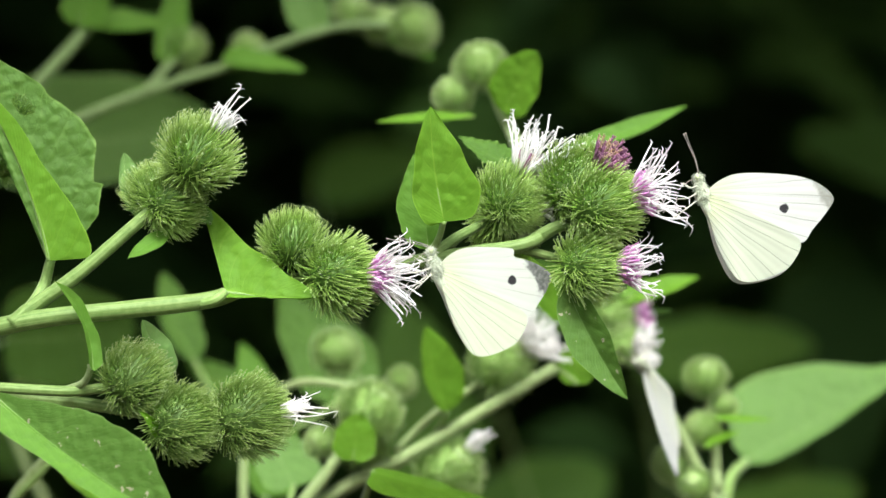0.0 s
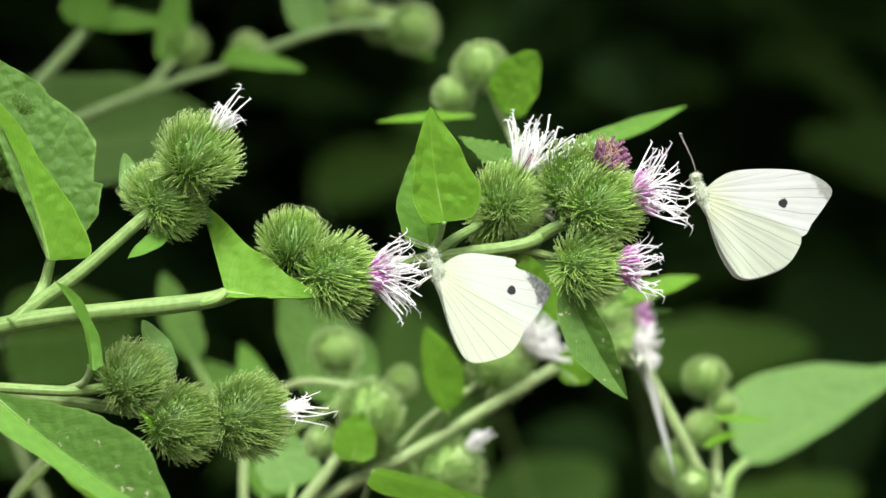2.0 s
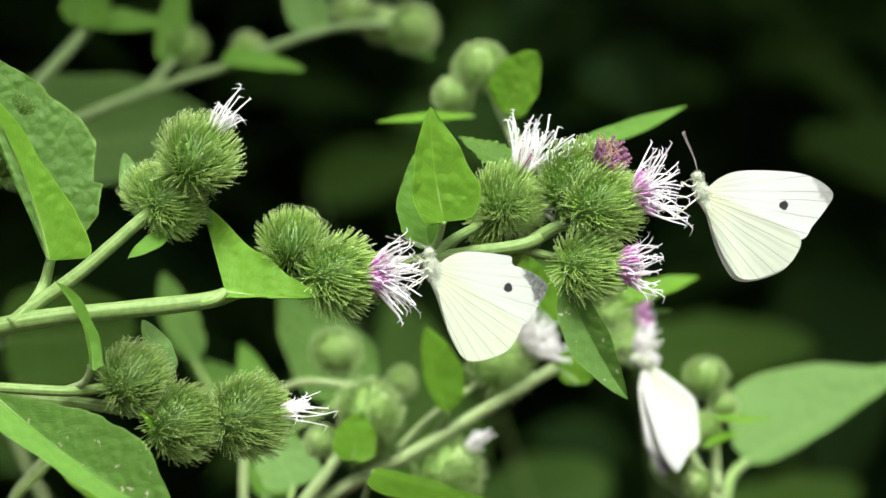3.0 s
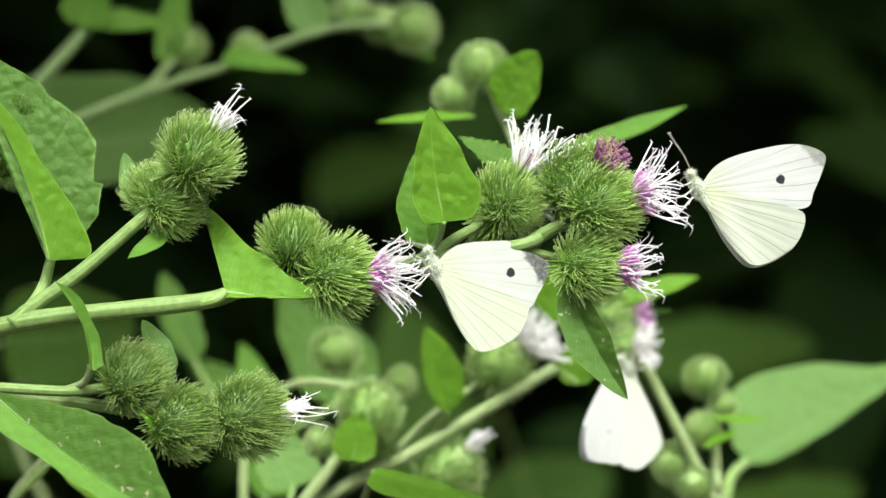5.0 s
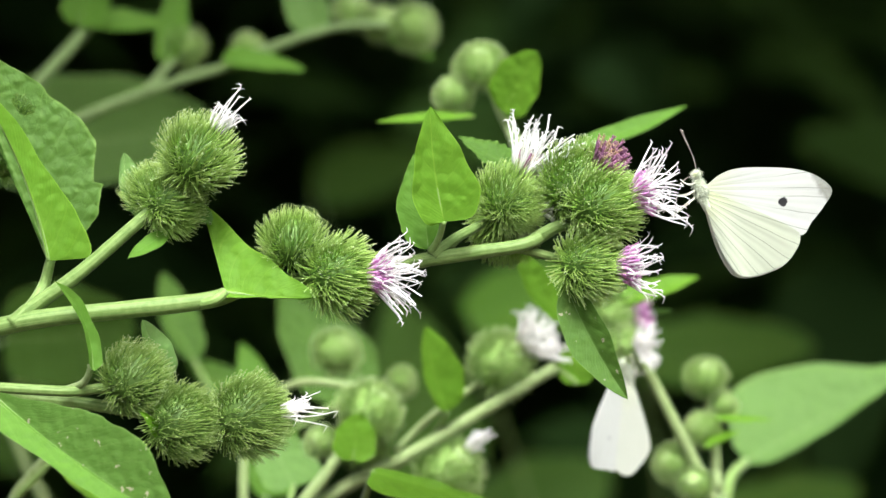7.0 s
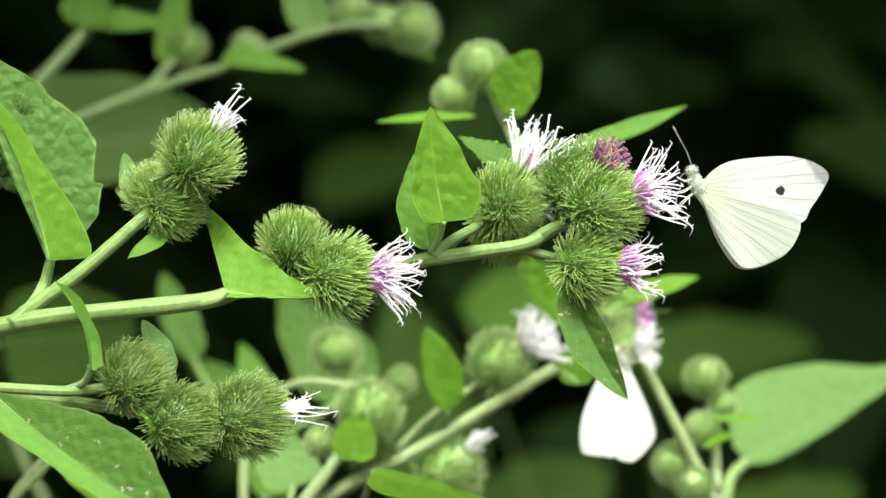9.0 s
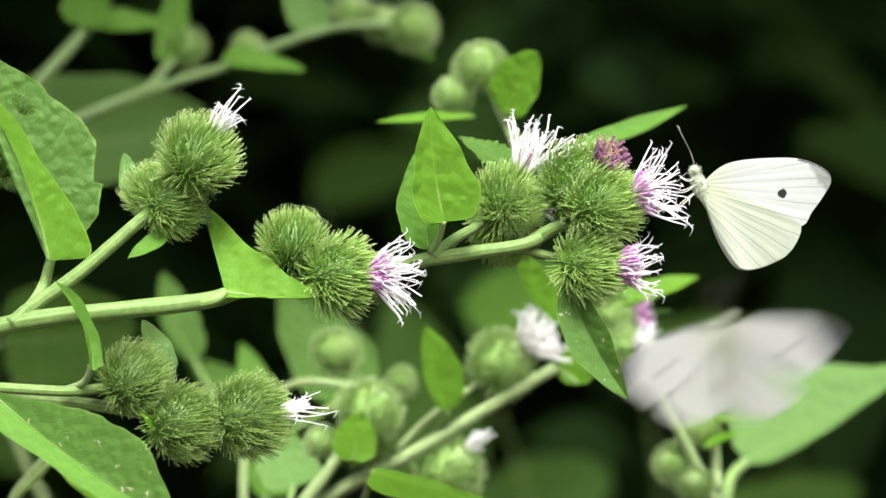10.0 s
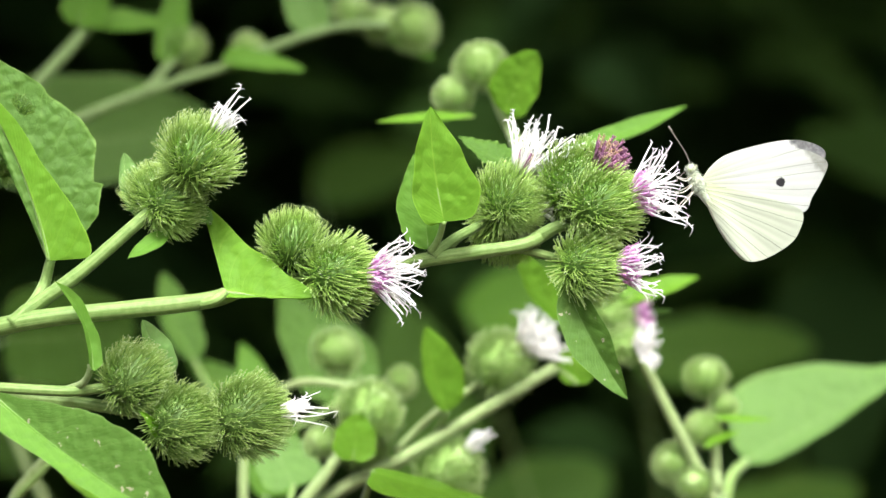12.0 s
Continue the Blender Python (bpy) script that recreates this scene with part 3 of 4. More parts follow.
b = burr(plant, (-17.9, 0, 995.1), 7.69, (1.0, -0.25, 0.02), None, 1, "green burr opening in pink and white florets")
tuft(b, 3, 74, 1.20, 0.92, 80, STYLE_PINK, thick=0.020, root=0.26, short=0.50, wild=0.24)
b = burr(plant, (12.8, 10, 1010.2), 7.07, (0.45, 0.1, 0.9), None, 2, "green burr with spreading white styles")
tuft(b, 4, 64, 1.5, 0.62, 0, STYLE, thick=0.023, side=0.1, root=0.25)
tuft(b, 44, 0, 0, 0.6, 14, root=0.26, short=0.60)
b = burr(plant, (26.4, 6, 1012.2), 8.53, (0.56, -0.60, 0.56), None, 0, "green burr with a withered purple crown")
tuft(b, 5, 0, 0, 0.70, 130, root=0.26, short=0.52)
b = burr(plant, (30.6, 0, 1008.4), 7.69, (0.95, -0.2, 0.3), None, 1, "green burr with pink-based white florets")
tuft(b, 6, 56, 1.22, 0.95, 60, STYLE_PINK, thick=0.020, root=0.25, short=0.48, wild=0.26)
b = burr(plant, (27.9, 0, 997), 7.28, (1.0, -0.2, 0.0), None, 2, "green burr with mauve and white florets")
tuft(b, 7, 34, 1.20, 0.85, 70, STYLE_PINK, thick=0.021, root=0.26, short=0.52, wild=0.26)
burr(plant, (11.3, 14, 1002.8), 6.6, (-0.1, -0.5, -0.9), None, 0)
b = burr(plant, (14.9, 8, 1008), 4.99, (0.9, 0.2, -0.1), None, 1)
tuft(b, 8, 16, 0.75, 0.5, 0, STYLE, thick=0.05)
burr(plant, (-56, 2, 976.7), 7.07, (0.75, -0.2, 0.55), BURRS_OLIVE, 0, "dull green closed burr")
burr(plant, (-47.2, 0, 968.1), 7.49, (0.8, -0.35, 0.15), BURRS_OLIVE, 1, "dull green closed burr")
b = burr(plant, (-34.6, 2, 969.2), 8.11, (0.95, -0.1, 0.15), BURRS_OLIVE, 0, "dull green burr with a few white styles")
tuft(b, 9, 9, 1.08, 0.30, 0, STYLE, thick=0.016, wild=0.16)
tuft(b, 42, 30, 0.62, 0.26, 0, thick=0.016, root=0.16, wild=0.1)
burr(plant, (-84.2, 27, 1019.5), 6.75, (0.3, -0.3, 0.6), None, 1)
burr(plant, (-80.1, 24, 1027.6), 4.76, (0.3, -0.3, 0.6), None, 2)

# leaves of the burdock in focus
leaf(plant, (-73.2, 8, 997.8), (-91.1, 14, 1038.4), (0.6, 16.4), (0.35, -0.95, 0.05), fold=(0.1, 0.12), lean=0.0, material=LEAF_DARK, ripple=0.03, stalk=[(-77.1, 2, 987.6), (-74.2, 5, 992.8)], label="dark puckered burdock leaf with insect holes", holes=((0.54, 0.665, 0.042),), seed=2, rib=0.9, tooth=0.008,
     stops=((0, 0), (0.06, 0.49), (0.114, 0.69), (0.2, 0.83), (0.222, 0.92), (0.24, 0.83), (0.38, 1.0), (0.545, 0.9), (0.7, 0.72), (0.873, 0.36), (1, 0)))
leaf(plant, (-72.4, 0, 997.8), (-85.1, -4, 1030.0), (0.3, 8.6), (0.5, -0.85, 0.12), bow=0.055, fold=0.2, lean=0.26, material=LEAF_BRIGHT, ripple=0.02, seed=3, rib=0.8,
     stops=((0, 0), (0.02, 0.85), (0.07, 1.0), (0.13, 0.97), (0.22, 0.82), (0.37, 0.60), (0.55, 0.42), (0.73, 0.33), (0.9, 0.2), (1, 0)))
leaf(plant, (-40.1, 0, 992.2), (-22.5, -3, 991.1), (17.16, 1.46), (-0.1, -0.8, 0.5), bow=0.02, fold=0.1, lean=0.52, peak=0.17, full=0.85, material=LEAF_BRIGHT, ripple=0.03, stalk=[(-47.4, 2, 990.3), (-43.9, 0, 990.1), (-41.5, -1, 990.8)], seed=4, rib=0.8)
leaf(plant, (0.2, -2, 1005.1), (-2.3, -4, 1026.1), (4.99, 7.49), (0.15, -1.0, 0.25), bow=-0.03, fold=0.22, lean=0.3, peak=0.52, full=0.8, material=LEAF_BRIGHT, ripple=0.05, stalk=[(-2.3, 4, 999.5), (-0.9, 2, 1001.7)], seed=5, rib=0.5)
leaf(plant, (-2.7, 8, 999.9), (-4.5, 12, 1019), (5.41, 3.12), (-0.4, -0.9, 0.3), fold=0.1, lean=0.1, peak=0.75, full=0.8, material=LEAF_GREEN, seed=6, rib=0.6, tooth=0.015)
leaf(plant, (13.3, 18, 1015.1), (2.9, 22, 1021.5), (3.0, 4.4), (0.1, -0.6, 0.8), fold=0.1, peak=0.6, full=0.7, material=LEAF_DARK, ripple=0.12, seed=7, tooth=0.09)
leaf(plant, (22.6, 1, 993.6), (33.8, -4, 972.5), (4.4, 4.6), (0.35, -0.8, -0.55), bow=0.03, fold=(0.75, 0.2), lean=0.1, peak=0.8, full=0.85, material=LEAF_DULL, ripple=0.02, seed=8, rib=0.6)
leaf(plant, (-82.9, -6, 974.4), (-46.9, -26, 951.4), (10.0, 0.8), (0.2, -0.95, -0.12), bow=0.025, fold=(0.1, 0.4), lean=0.0, material=LEAF_DULL, ripple=0.02, stalk=[(-98.8, 4, 973.9), (-90.9, 0, 974.6)], label="large dark burdock leaf with pale insect marks", seed=9, rib=1.1, tooth=0.012,
     stops=((0, 0), (0.1, 0.22), (0.27, 0.58), (0.5, 0.97), (0.63, 1.0), (0.75, 0.91), (0.865, 0.61), (0.93, 0.4), (1, 0)))
leaf(plant, (-82.6, -10, 974.4), (-47.3, -29, 951.7), (0.4, 4.2), (0.1, -0.85, 0.45), bow=0.025, fold=0.1, lean=0.0, material=LEAF_GREEN, ripple=0.03, seed=39, rib=0.7,
     stops=((0, 0.3), (0.14, 1.0), (0.32, 0.85), (0.53, 0.78), (0.75, 0.65), (1, 0)))
leaf(plant, (-51.9, 8, 976.1), (-56.5, 12, 986.7), (1.87, 3.54), (0.2, -0.95, 0.2), fold=0.15, peak=0.7, full=0.7, material=LEAF_PALE, seed=10)
leaf(plant, (-64.0, -4, 977.8), (-70.7, -6, 994.2), (1.3, 1.8), (0.5, -0.8, 0.3), bow=0.13, fold=0.5, lean=0.0, material=LEAF_GREEN, seed=11, rib=0.5, stops=((0, 0.25), (0.06, 1.0), (0.25, 1.05), (0.45, 0.75), (0.65, 0.85), (0.85, 0.6), (1, 0)))
leaf(plant, (-56.8, 8, 1005.6), (-60.1, 14, 1018.2), (1.46, 3.12), (0.1, -0.9, 0.2), bow=-0.05, fold=0.2, peak=0.9, full=0.7, material=LEAF_PALE, seed=12)
leaf(plant, (-50.7, 4, 1003.5), (-57.8, -2, 998.3), (2.08, 1.66), (0, -0.8, 0.6), fold=0.15, peak=0.8, full=0.8, material=LEAF_GREEN, seed=13)
leaf(plant, (-52.4, -2, 965.4), (-55.7, -4, 970.4), (1.04, 1.04), (-0.4, -0.8, 0.5), bow=0.15, fold=0.4, peak=0.7, material=LEAF_BRIGHT, seed=14)
leaf(plant, (-43.1, 4, 1004.8), (-46.4, 8, 1008.3), (1.04, 1.46), (0, -0.9, 0.2), fold=0.2, peak=0.7, material=LEAF_PALE, seed=15)


# the flower shoot that leans away behind the cluster
stem(plant, "branch", [(14.9, 8, 1001.2), (16.9, 45, 1011.3), (15.1, 78, 1022.5), (12.4, 84, 1029.3), (10.1, 88, 1036)], (2.6, 3.0), STEM_PALE)
burr(plant, (7.9, 88, 1039.4), 5.75, (-0.1, -0.3, 1), BUDS, 0, "pale closed bud")
burr(plant, (1.9, 88, 1033.1), 4.55, (-0.6, -0.3, 0.8), BUDS, 1, "pale closed bud")
leaf(plant, (12.5, 80, 1028.7), (19.7, 74, 1040.9), (6.15, 5.44), (-0.1, -0.9, 0.5), fold=0.12, lean=0.2, peak=0.8, full=0.6, material=LEAF_BRIGHT, seed=16)
leaf(plant, (6.7, 86, 1028.2), (-14, 80, 1026.6), (1.43, 1.91), (0, -0.6, 0.8), fold=0.2, peak=0.9, full=0.8, material=LEAF_BRIGHT, seed=17)
leaf(plant, (25.4, 60, 1020.5), (50, 66, 1029.4), (2.29, 2.07), (0.1, -0.8, 0.6), bow=0.03, fold=0.2, peak=0.8, full=0.8, material=LEAF_GREEN, seed=18, stalk=[(15.8, 24, 1004.4)])
leaf(plant, (15, 60, 999.5), (25, 66, 984.5), (2.98, 3.44), (0.3, -0.9, 0.3), fold=0.2, peak=0.9, full=0.8, material=LEAF_BRIGHT, seed=19, stalk=[(14.9, 8, 1001.2), (14.8, 35, 1000.3)])

# ---- the burdock behind and below ----
low = thing("burdock_plant", (-43.7, 95, 0), "burdock behind with pale burrs on slanting stalks", "plant")
stem(low, "main_stem", [(-43.7, 95, -15), (-43.7, 90, 752.7), (-41.9, 80, 898.4), (-39.9, 76, 934.3)], (9.0, 5.0), STEM_FAR)
stem(low, "branch", [(-40.8, 82, 931.3), (-24.2, 84, 947.6), (-9.3, 84, 955.5), (7.9, 84, 965.6), (24.0, 86, 975.2)], (3.3, 2.6), STEM_PALE)
stem(low, "branch", [(-41.3, 80, 932.7), (-28.3, 80, 948.1), (-24.7, 80, 952.6), (-21.5, 80, 957.2), (-17.0, 80, 962.8)], (3.0, 2.4), STEM_PALE)
stem(low, "branch", [(-10.1, 88, 957), (-2.9, 88, 964.2), (5.5, 88, 970.2), (11.5, 88, 973.8)], (1.8, 1.5), STEM_PALE)
stem(low, "branch", [(-43.8, 110, 935.8), (-42.9, 115, 960.3), (-32.7, 110, 970.4), (-17.7, 105, 970)], (2.0, 1.6), STEM_PALE)
b = burr(low, (13.3, 88, 976.2), 7.66, (0.8, -0.2, 0.6), BUDS, 0, "green burr with white styles")
tuft(b, 21, 120, 1.0, 0.85, 0, STYLE, thick=0.026, root=0.3, near=False)
burr(low, (-14.9, 80, 966.9), 7.1, (0.55, -0.05, 0.85), BUDS, 0)
burr(low, (-17.1, 84, 959.6), 5.95, (0.3, -0.4, 0.4), BUDS, 1)
burr(low, (-26.1, 86, 959.5), 3.82, (-0.5, -0.4, 0.4), BUDS, 0)
b = burr(low, (1.9, 86, 954.2), 7.64, (0.6, -0.2, 0.6), BUDS, 1)
tuft(b, 22, 12, 0.75, 0.2, 0, STYLE, thick=0.03, near=False)
burr(low, (-23.3, 125, 977.4), 5.81, (0.6, -0.2, 0.6), BUDS, 0)
burr(low, (-8.7, 120, 970.6), 3.76, (0.9, -0.2, 0.1), BUDS, 1)
leaf(low, (0.9, 80, 966), (-3.8, 76, 983.9), (2.37, 6.15), (0.2, -0.9, 0.4), bow=-0.04, fold=0.15, peak=0.8, full=0.7, material=LEAF_BRIGHT, seed=21, stalk=[(-1.1, 86, 961.7)])
leaf(low, (-18.5, 70, 956.4), (-17.4, 70, 966.1), (4.66, 4.43), (0.1, -0.95, 0.3), fold=0.1, peak=0.8, full=0.6, material=LEAF_BRIGHT, seed=22)
leaf(low, (-13.8, 40, 956.2), (12.9, 40, 949), (2.45, 7.78), (0.1, -0.5, 0.9), fold=0.1, peak=0.5, full=0.7, material=LEAF_BRIGHT, seed=23, stalk=[(-16.5, 60, 947.3)])
leaf(low, (28.5, 88, 971.4), (28, 88, 981), (4.07, 4.07), (0, -0.95, 0.3), fold=0.1, peak=0.8, full=0.6, material=LEAF_BRIGHT, seed=24, stalk=[(24.1, 88, 975)])
leaf(low, (-41.1, 150, 942.6), (-47.6, 160, 978.2), (3.93, 9.81), (0.2, -0.9, 0.4), fold=0.15, peak=0.6, full=0.7, material=LEAF_GREEN, seed=25, stalk=[(-43.2, 120, 929.9)])
leaf(low, (-19.4, 170, 966.5), (-38.7, 180, 992), (12.1, 8.07), (0.1, -0.9, 0.4), fold=0.15, peak=0.6, full=0.7, material=LEAF_DARK, seed=26, stalk=[(-34.5, 150, 958.3)])
leaf(low, (-59, 170, 973.2), (-67.6, 180, 994.7), (3.5, 5.92), (0.3, -0.9, 0.3), bow=-0.06, fold=0.2, peak=0.8, full=0.8, material=LEAF_DARK, seed=27, stalk=[(-45.7, 140, 953.7)])
leaf(low, (-48.9, 170, 966.5), (-61.9, 180, 972.9), (4.03, 4.03), (0.1, -0.7, 0.6), fold=0.2, peak=0.8, full=0.8, material=LEAF_DARK, seed=28, stalk=[(-44.4, 140, 953.7)])
leaf(low, (-32.2, 100, 948.9), (-38.8, 110, 960.5), (6.09, 7.31), (0.1, -0.9, 0.4), fold=0.1, peak=0.6, full=0.6, material=LEAF_PALE, seed=29, stalk=[(-34.1, 90, 941.3)])

stem(low, "branch", [(-98.3, 70, 923.2), (-88.5, 66, 946.8), (-84.7, 64, 952.8), (-80.1, 62, 958.0)], (3.2, 2.2), STEM_PALE)
leaf(low, (-77.3, 60, 958.8), (-66.0, 50, 947.6), (3.0, 3.4), (0.1, -0.7, 0.6), fold=0.15, peak=0.7, full=0.7, material=LEAF_BRIGHT, seed=61, stalk=[(-87.0, 64, 949.3)])
burr(low, (-109.0, 260, 967.0), 5.2, (0.2, -0.3, 0.9), BUDS, 0)
burr(low, (-104.4, 265, 969.9), 4.6, (0.4, -0.3, 0.8), BUDS, 1)
stem(low, "branch", [(-43.7, 95, 780.0), (-70, 180, 880), (-113.7, 250, 952.5), (-109.0, 260, 964.0), (-104.2, 264, 968.4)], (2.4, 1.8), STEM_PALE)

# ---- the burdock at the far side ----
right = thing("burdock_plant", (61.1, 110, 0), "burdock with small pale buds and a broad leaf", "plant")
stem(right, "main_stem", [(61.1, 110, -15), (61.1, 100, 749), (60.9, 98, 895.6), (59.7, 96, 940.7), (58.1, 95, 946.9)], (9.0, 4.0), STEM_FAR)
stem(right, "branch", [(58.7, 96, 944.4), (51.3, 92, 959.2), (43.4, 90, 974.3), (40.2, 91, 980.9)], (2.8, 2.1), STEM_PALE)
stem(right, "branch", [(59.7, 96, 940.7), (59.9, 110, 951.9), (59.3, 112, 960.4), (57.8, 112, 970.4)], (2.4, 1.6), STEM_PALE)
b = burr(right, (37.1, 92, 985.4), 6.4, (0.95, -0.25, 0.12), BUDS, 0, "pale burr with pink florets")
tuft(b, 31, 12, 0.75, 0.6, 70, STYLE_PINK, thick=0.03, near=False, root=0.3, short=0.55)
b = burr(right, (38.3, 83, 979.7), 4.52, (0.9, -0.5, 0.1), BUDS, 1, "pale burr with white styles")
tuft(b, 32, 110, 0.95, 1.2, 0, STYLE, thick=0.032, near=False, root=0.4)
burr(right, (57.7, 112, 972.3), 5.02, (0.1, -0.3, 1), BUDS, 0)
burr(right, (61.8, 112, 965.9), 3.49, (0.6, -0.3, 0.6), BUDS, 1)
burr(right, (56.2, 108, 960.9), 4.34, (-0.6, -0.3, 0.6), BUDS, 0)
burr(right, (49, 96, 954.3), 4.90, (-0.7, -0.3, 0.4), BUDS, 1)
burr(right, (53.5, 92, 950), 4.24, (-0.2, -0.6, 0.4), BUDS, 0)
leaf(right, (69.9, 150, 950.7), (114.3, 165, 973.4), (17.8, 3.8), (-0.1, -0.85, 0.55), fold=0.12, lean=0.0, material=LEAF_PALE, seed=31, rib=1.0, stalk=[(61.1, 110, 935.8), (64.4, 130, 947.3)],
     stops=((0, 0.3), (0.09, 0.86), (0.3, 1.0), (0.55, 0.71), (0.81, 0.28), (1, 0)))
leaf(right, (36.8, 90, 988.7), (54.7, 92, 994.1), (3.12, 2.64), (0, -0.7, 0.7), fold=0.2, peak=0.8, full=0.8, material=LEAF_BRIGHT, seed=32)
leaf(right, (38.1, 92, 986.3), (49.1, 94, 986.8), (1.2, 1.2), (0, -0.7, 0.7), fold=0.2, peak=0.8, full=0.8, material=LEAF_PALE, seed=33)
leaf(right, (58.6, 104, 963.6), (71.4, 100, 963.1), (0.98, 1.72), (0, -0.6, 0.8), fold=0.2, peak=0.7, full=0.8, material=LEAF_BRIGHT, seed=34)
leaf(right, (56.2, 100, 957.5), (63.7, 96, 960.7), (1.96, 1.72), (0, -0.6, 0.8), fold=0.2, peak=0.7, full=0.8, material=LEAF_BRIGHT, seed=35)

# ---- the burdock above and behind ----
top = thing("burdock_plant", (-141.3, 185, 0), "burdock far behind with a long slanting flower stalk", "plant")
stem(top, "main_stem", [(-141.3, 185, -15), (-141.3, 175, 721.3), (-139, 170, 938.3), (-137.1, 167, 1002.8), (-136.5, 167, 1072.4)], (10.0, 6.0), STEM_FAR)
stem(top, "branch", [(-137.7, 168, 994.8), (-118.1, 165, 1013.5), (-104.7, 165, 1020.4), (-84.9, 167, 1031.5), (-65, 169, 1039.3), (-51.6, 170, 1043.4), (-41, 173, 1048.1), (-24.9, 175, 1053.2), (-12.7, 175, 1053.6)], (2.9, 2.0), STEM_FAR)
stem(top, "branch", [(-134.1, 165, 992.1), (-113, 167, 1018.9), (-96, 170, 1039.8), (-85.6, 173, 1052.1), (-79, 175, 1063.7)], (3.6, 2.6), STEM_FAR)
stem(top, "branch", [(-70.9, 168, 1037), (-65.2, 171, 1043.9), (-62, 173, 1047.4)], (2.2, 2.0), STEM_FAR)
burr(top, (-6.2, 175, 1053.2), 6.23, (0.8, -0.3, 0.3), BUDS, 0)
burr(top, (-14.2, 180, 1054.6), 5.14, (0.2, -0.3, 0.8), BUDS, 1)
burr(top, (-21.7, 180, 1058), 5.14, (0.2, -0.3, 0.8), BUDS, 0)
burr(top, (-62.1, 175, 1049.1), 5.96, (0.3, -0.3, 0.8), BUDS, 1)
burr(top, (-46.6, 175, 1048.9), 4.06, (0.3, -0.3, 0.8), BUDS, 1)
leaf(top, (-52, 165, 1044.5), (-32.4, 160, 1041.8), (4.81, 1.87), (0, -0.7, 0.7), fold=0.2, peak=0.5, full=0.7, material=LEAF_GREEN, seed=41)
leaf(top, (-84.9, 173, 1053.5), (-64.8, 175, 1053.5), (4.59, 1.89), (0, -0.8, 0.6), fold=0.2, peak=0.7, full=0.7, material=LEAF_GREEN, seed=42)
leaf(top, (-86.7, 171, 1053.3), (-82.7, 171, 1067.4), (5.4, 6.75), (0, -0.9, 0.5), fold=0.2, peak=0.7, full=0.7, material=LEAF_GREEN, seed=43)
leaf(top, (-66.5, 171, 1044.6), (-62.8, 175, 1066.5), (3.24, 4.32), (0, -0.9, 0.4), fold=0.2, peak=0.7, full=0.7, material=LEAF_GREEN, seed=44)
leaf(top, (-30.5, 180, 1051.9), (-37.6, 185, 1068.7), (5.4, 5.4), (0, -0.9, 0.4), fold=0.2, peak=0.7, full=0.7, material=LEAF_PALE, seed=45)
leaf(top, (-12.8, 177, 1051.7), (-1.9, 175, 1045.5), (2.71, 2.71), (0, -0.8, 0.5), fold=0.2, peak=0.7, full=0.7, material=LEAF_GREEN, seed=46)
leaf(top, (-122.6, 250, 1025.1), (-60.8, 270, 1032.8), (18.6, 12.4), (0, -1.0, 0.0), fold=0.1, peak=0.75, full=0.6, material=LEAF_PALE, seed=47, stalk=[(-140.4, 185, 983.7)])
leaf(top, (-113.8, 240, 976.6), (-80.9, 250, 977.8), (14.7, 13.23), (0, -1.0, -0.15), fold=0.1, peak=0.8, full=0.5, material=LEAF_DARK, seed=48, stalk=[(-140.4, 185, 950.8)])

# ---- broad leaves low in the background ----
floor_leaf = thing("burdock_plant", (150, 720, 0), "broad burdock leaves in half shade", "plant")
stem(floor_leaf, "main_stem", [(150, 720, -15), (150, 720, 300), (140, 720, 620)], (14.0, 8.0), STEM_FAR)
leaf(floor_leaf, (1.2, 560, 914.4), (-19.2, 560, 983.9), (18.39, 20.44), (0, -0.7, 0.7), fold=0.1, peak=0.6, full=0.6, material=LEAF_DARK, seed=51, stalk=[(140, 720, 600)])
leaf(floor_leaf, (78.2, 680, 952.8), (150.5, 700, 960.8), (25.24, 20.65), (0, -0.6, 0.8), fold=0.1, peak=0.8, full=0.6, material=LEAF_DARK, seed=52, stalk=[(145, 720, 600)])
leaf(floor_leaf, (9.3, 545, 974), (68.7, 560, 992), (19.68, 19.68), (0, -0.6, 0.8), fold=0.1, peak=0.8, full=0.6, material=LEAF_GREEN, seed=53, stalk=[(140, 720, 590)])
leaf(floor_leaf, (15.3, 640, 890), (66, 655, 912), (19.68, 19.68), (0, -0.9, 0.1), fold=0.1, peak=0.8, full=0.6, material=LEAF_DARK, seed=54, stalk=[(140, 720, 580)])
leaf(floor_leaf, (101.9, 640, 886.5), (163.6, 660, 906.9), (19.68, 19.68), (0, -0.6, 0.8), fold=0.1, peak=0.8, full=0.6, material=LEAF_DARK, seed=55, stalk=[(150, 720, 560)])
leaf(floor_leaf, (-164.9, 640, 914.9), (-187.6, 660, 951.3), (13.12, 13.12), (0, -0.6, 0.8), fold=0.1, peak=0.8, full=0.6, material=LEAF_DARK, seed=56, stalk=[(140, 720, 560)])

leaf(floor_leaf, (-66, 1020, 1032), (-7, 1040, 1046), (17.2, 14.5), (0, -1.0, -0.3), fold=0.1, peak=0.8, full=0.6, material=LEAF_DARK, seed=57, stalk=[(140, 720, 615), (10, 900, 800)])


# ---- butterflies ----
# A butterfly's own space: wing root at the origin, closed wings in the plane y = 0, wing tips towards x, head upward.
BODY_AXIS = Vector((0.36, 0.0, -0.93)).normalized()


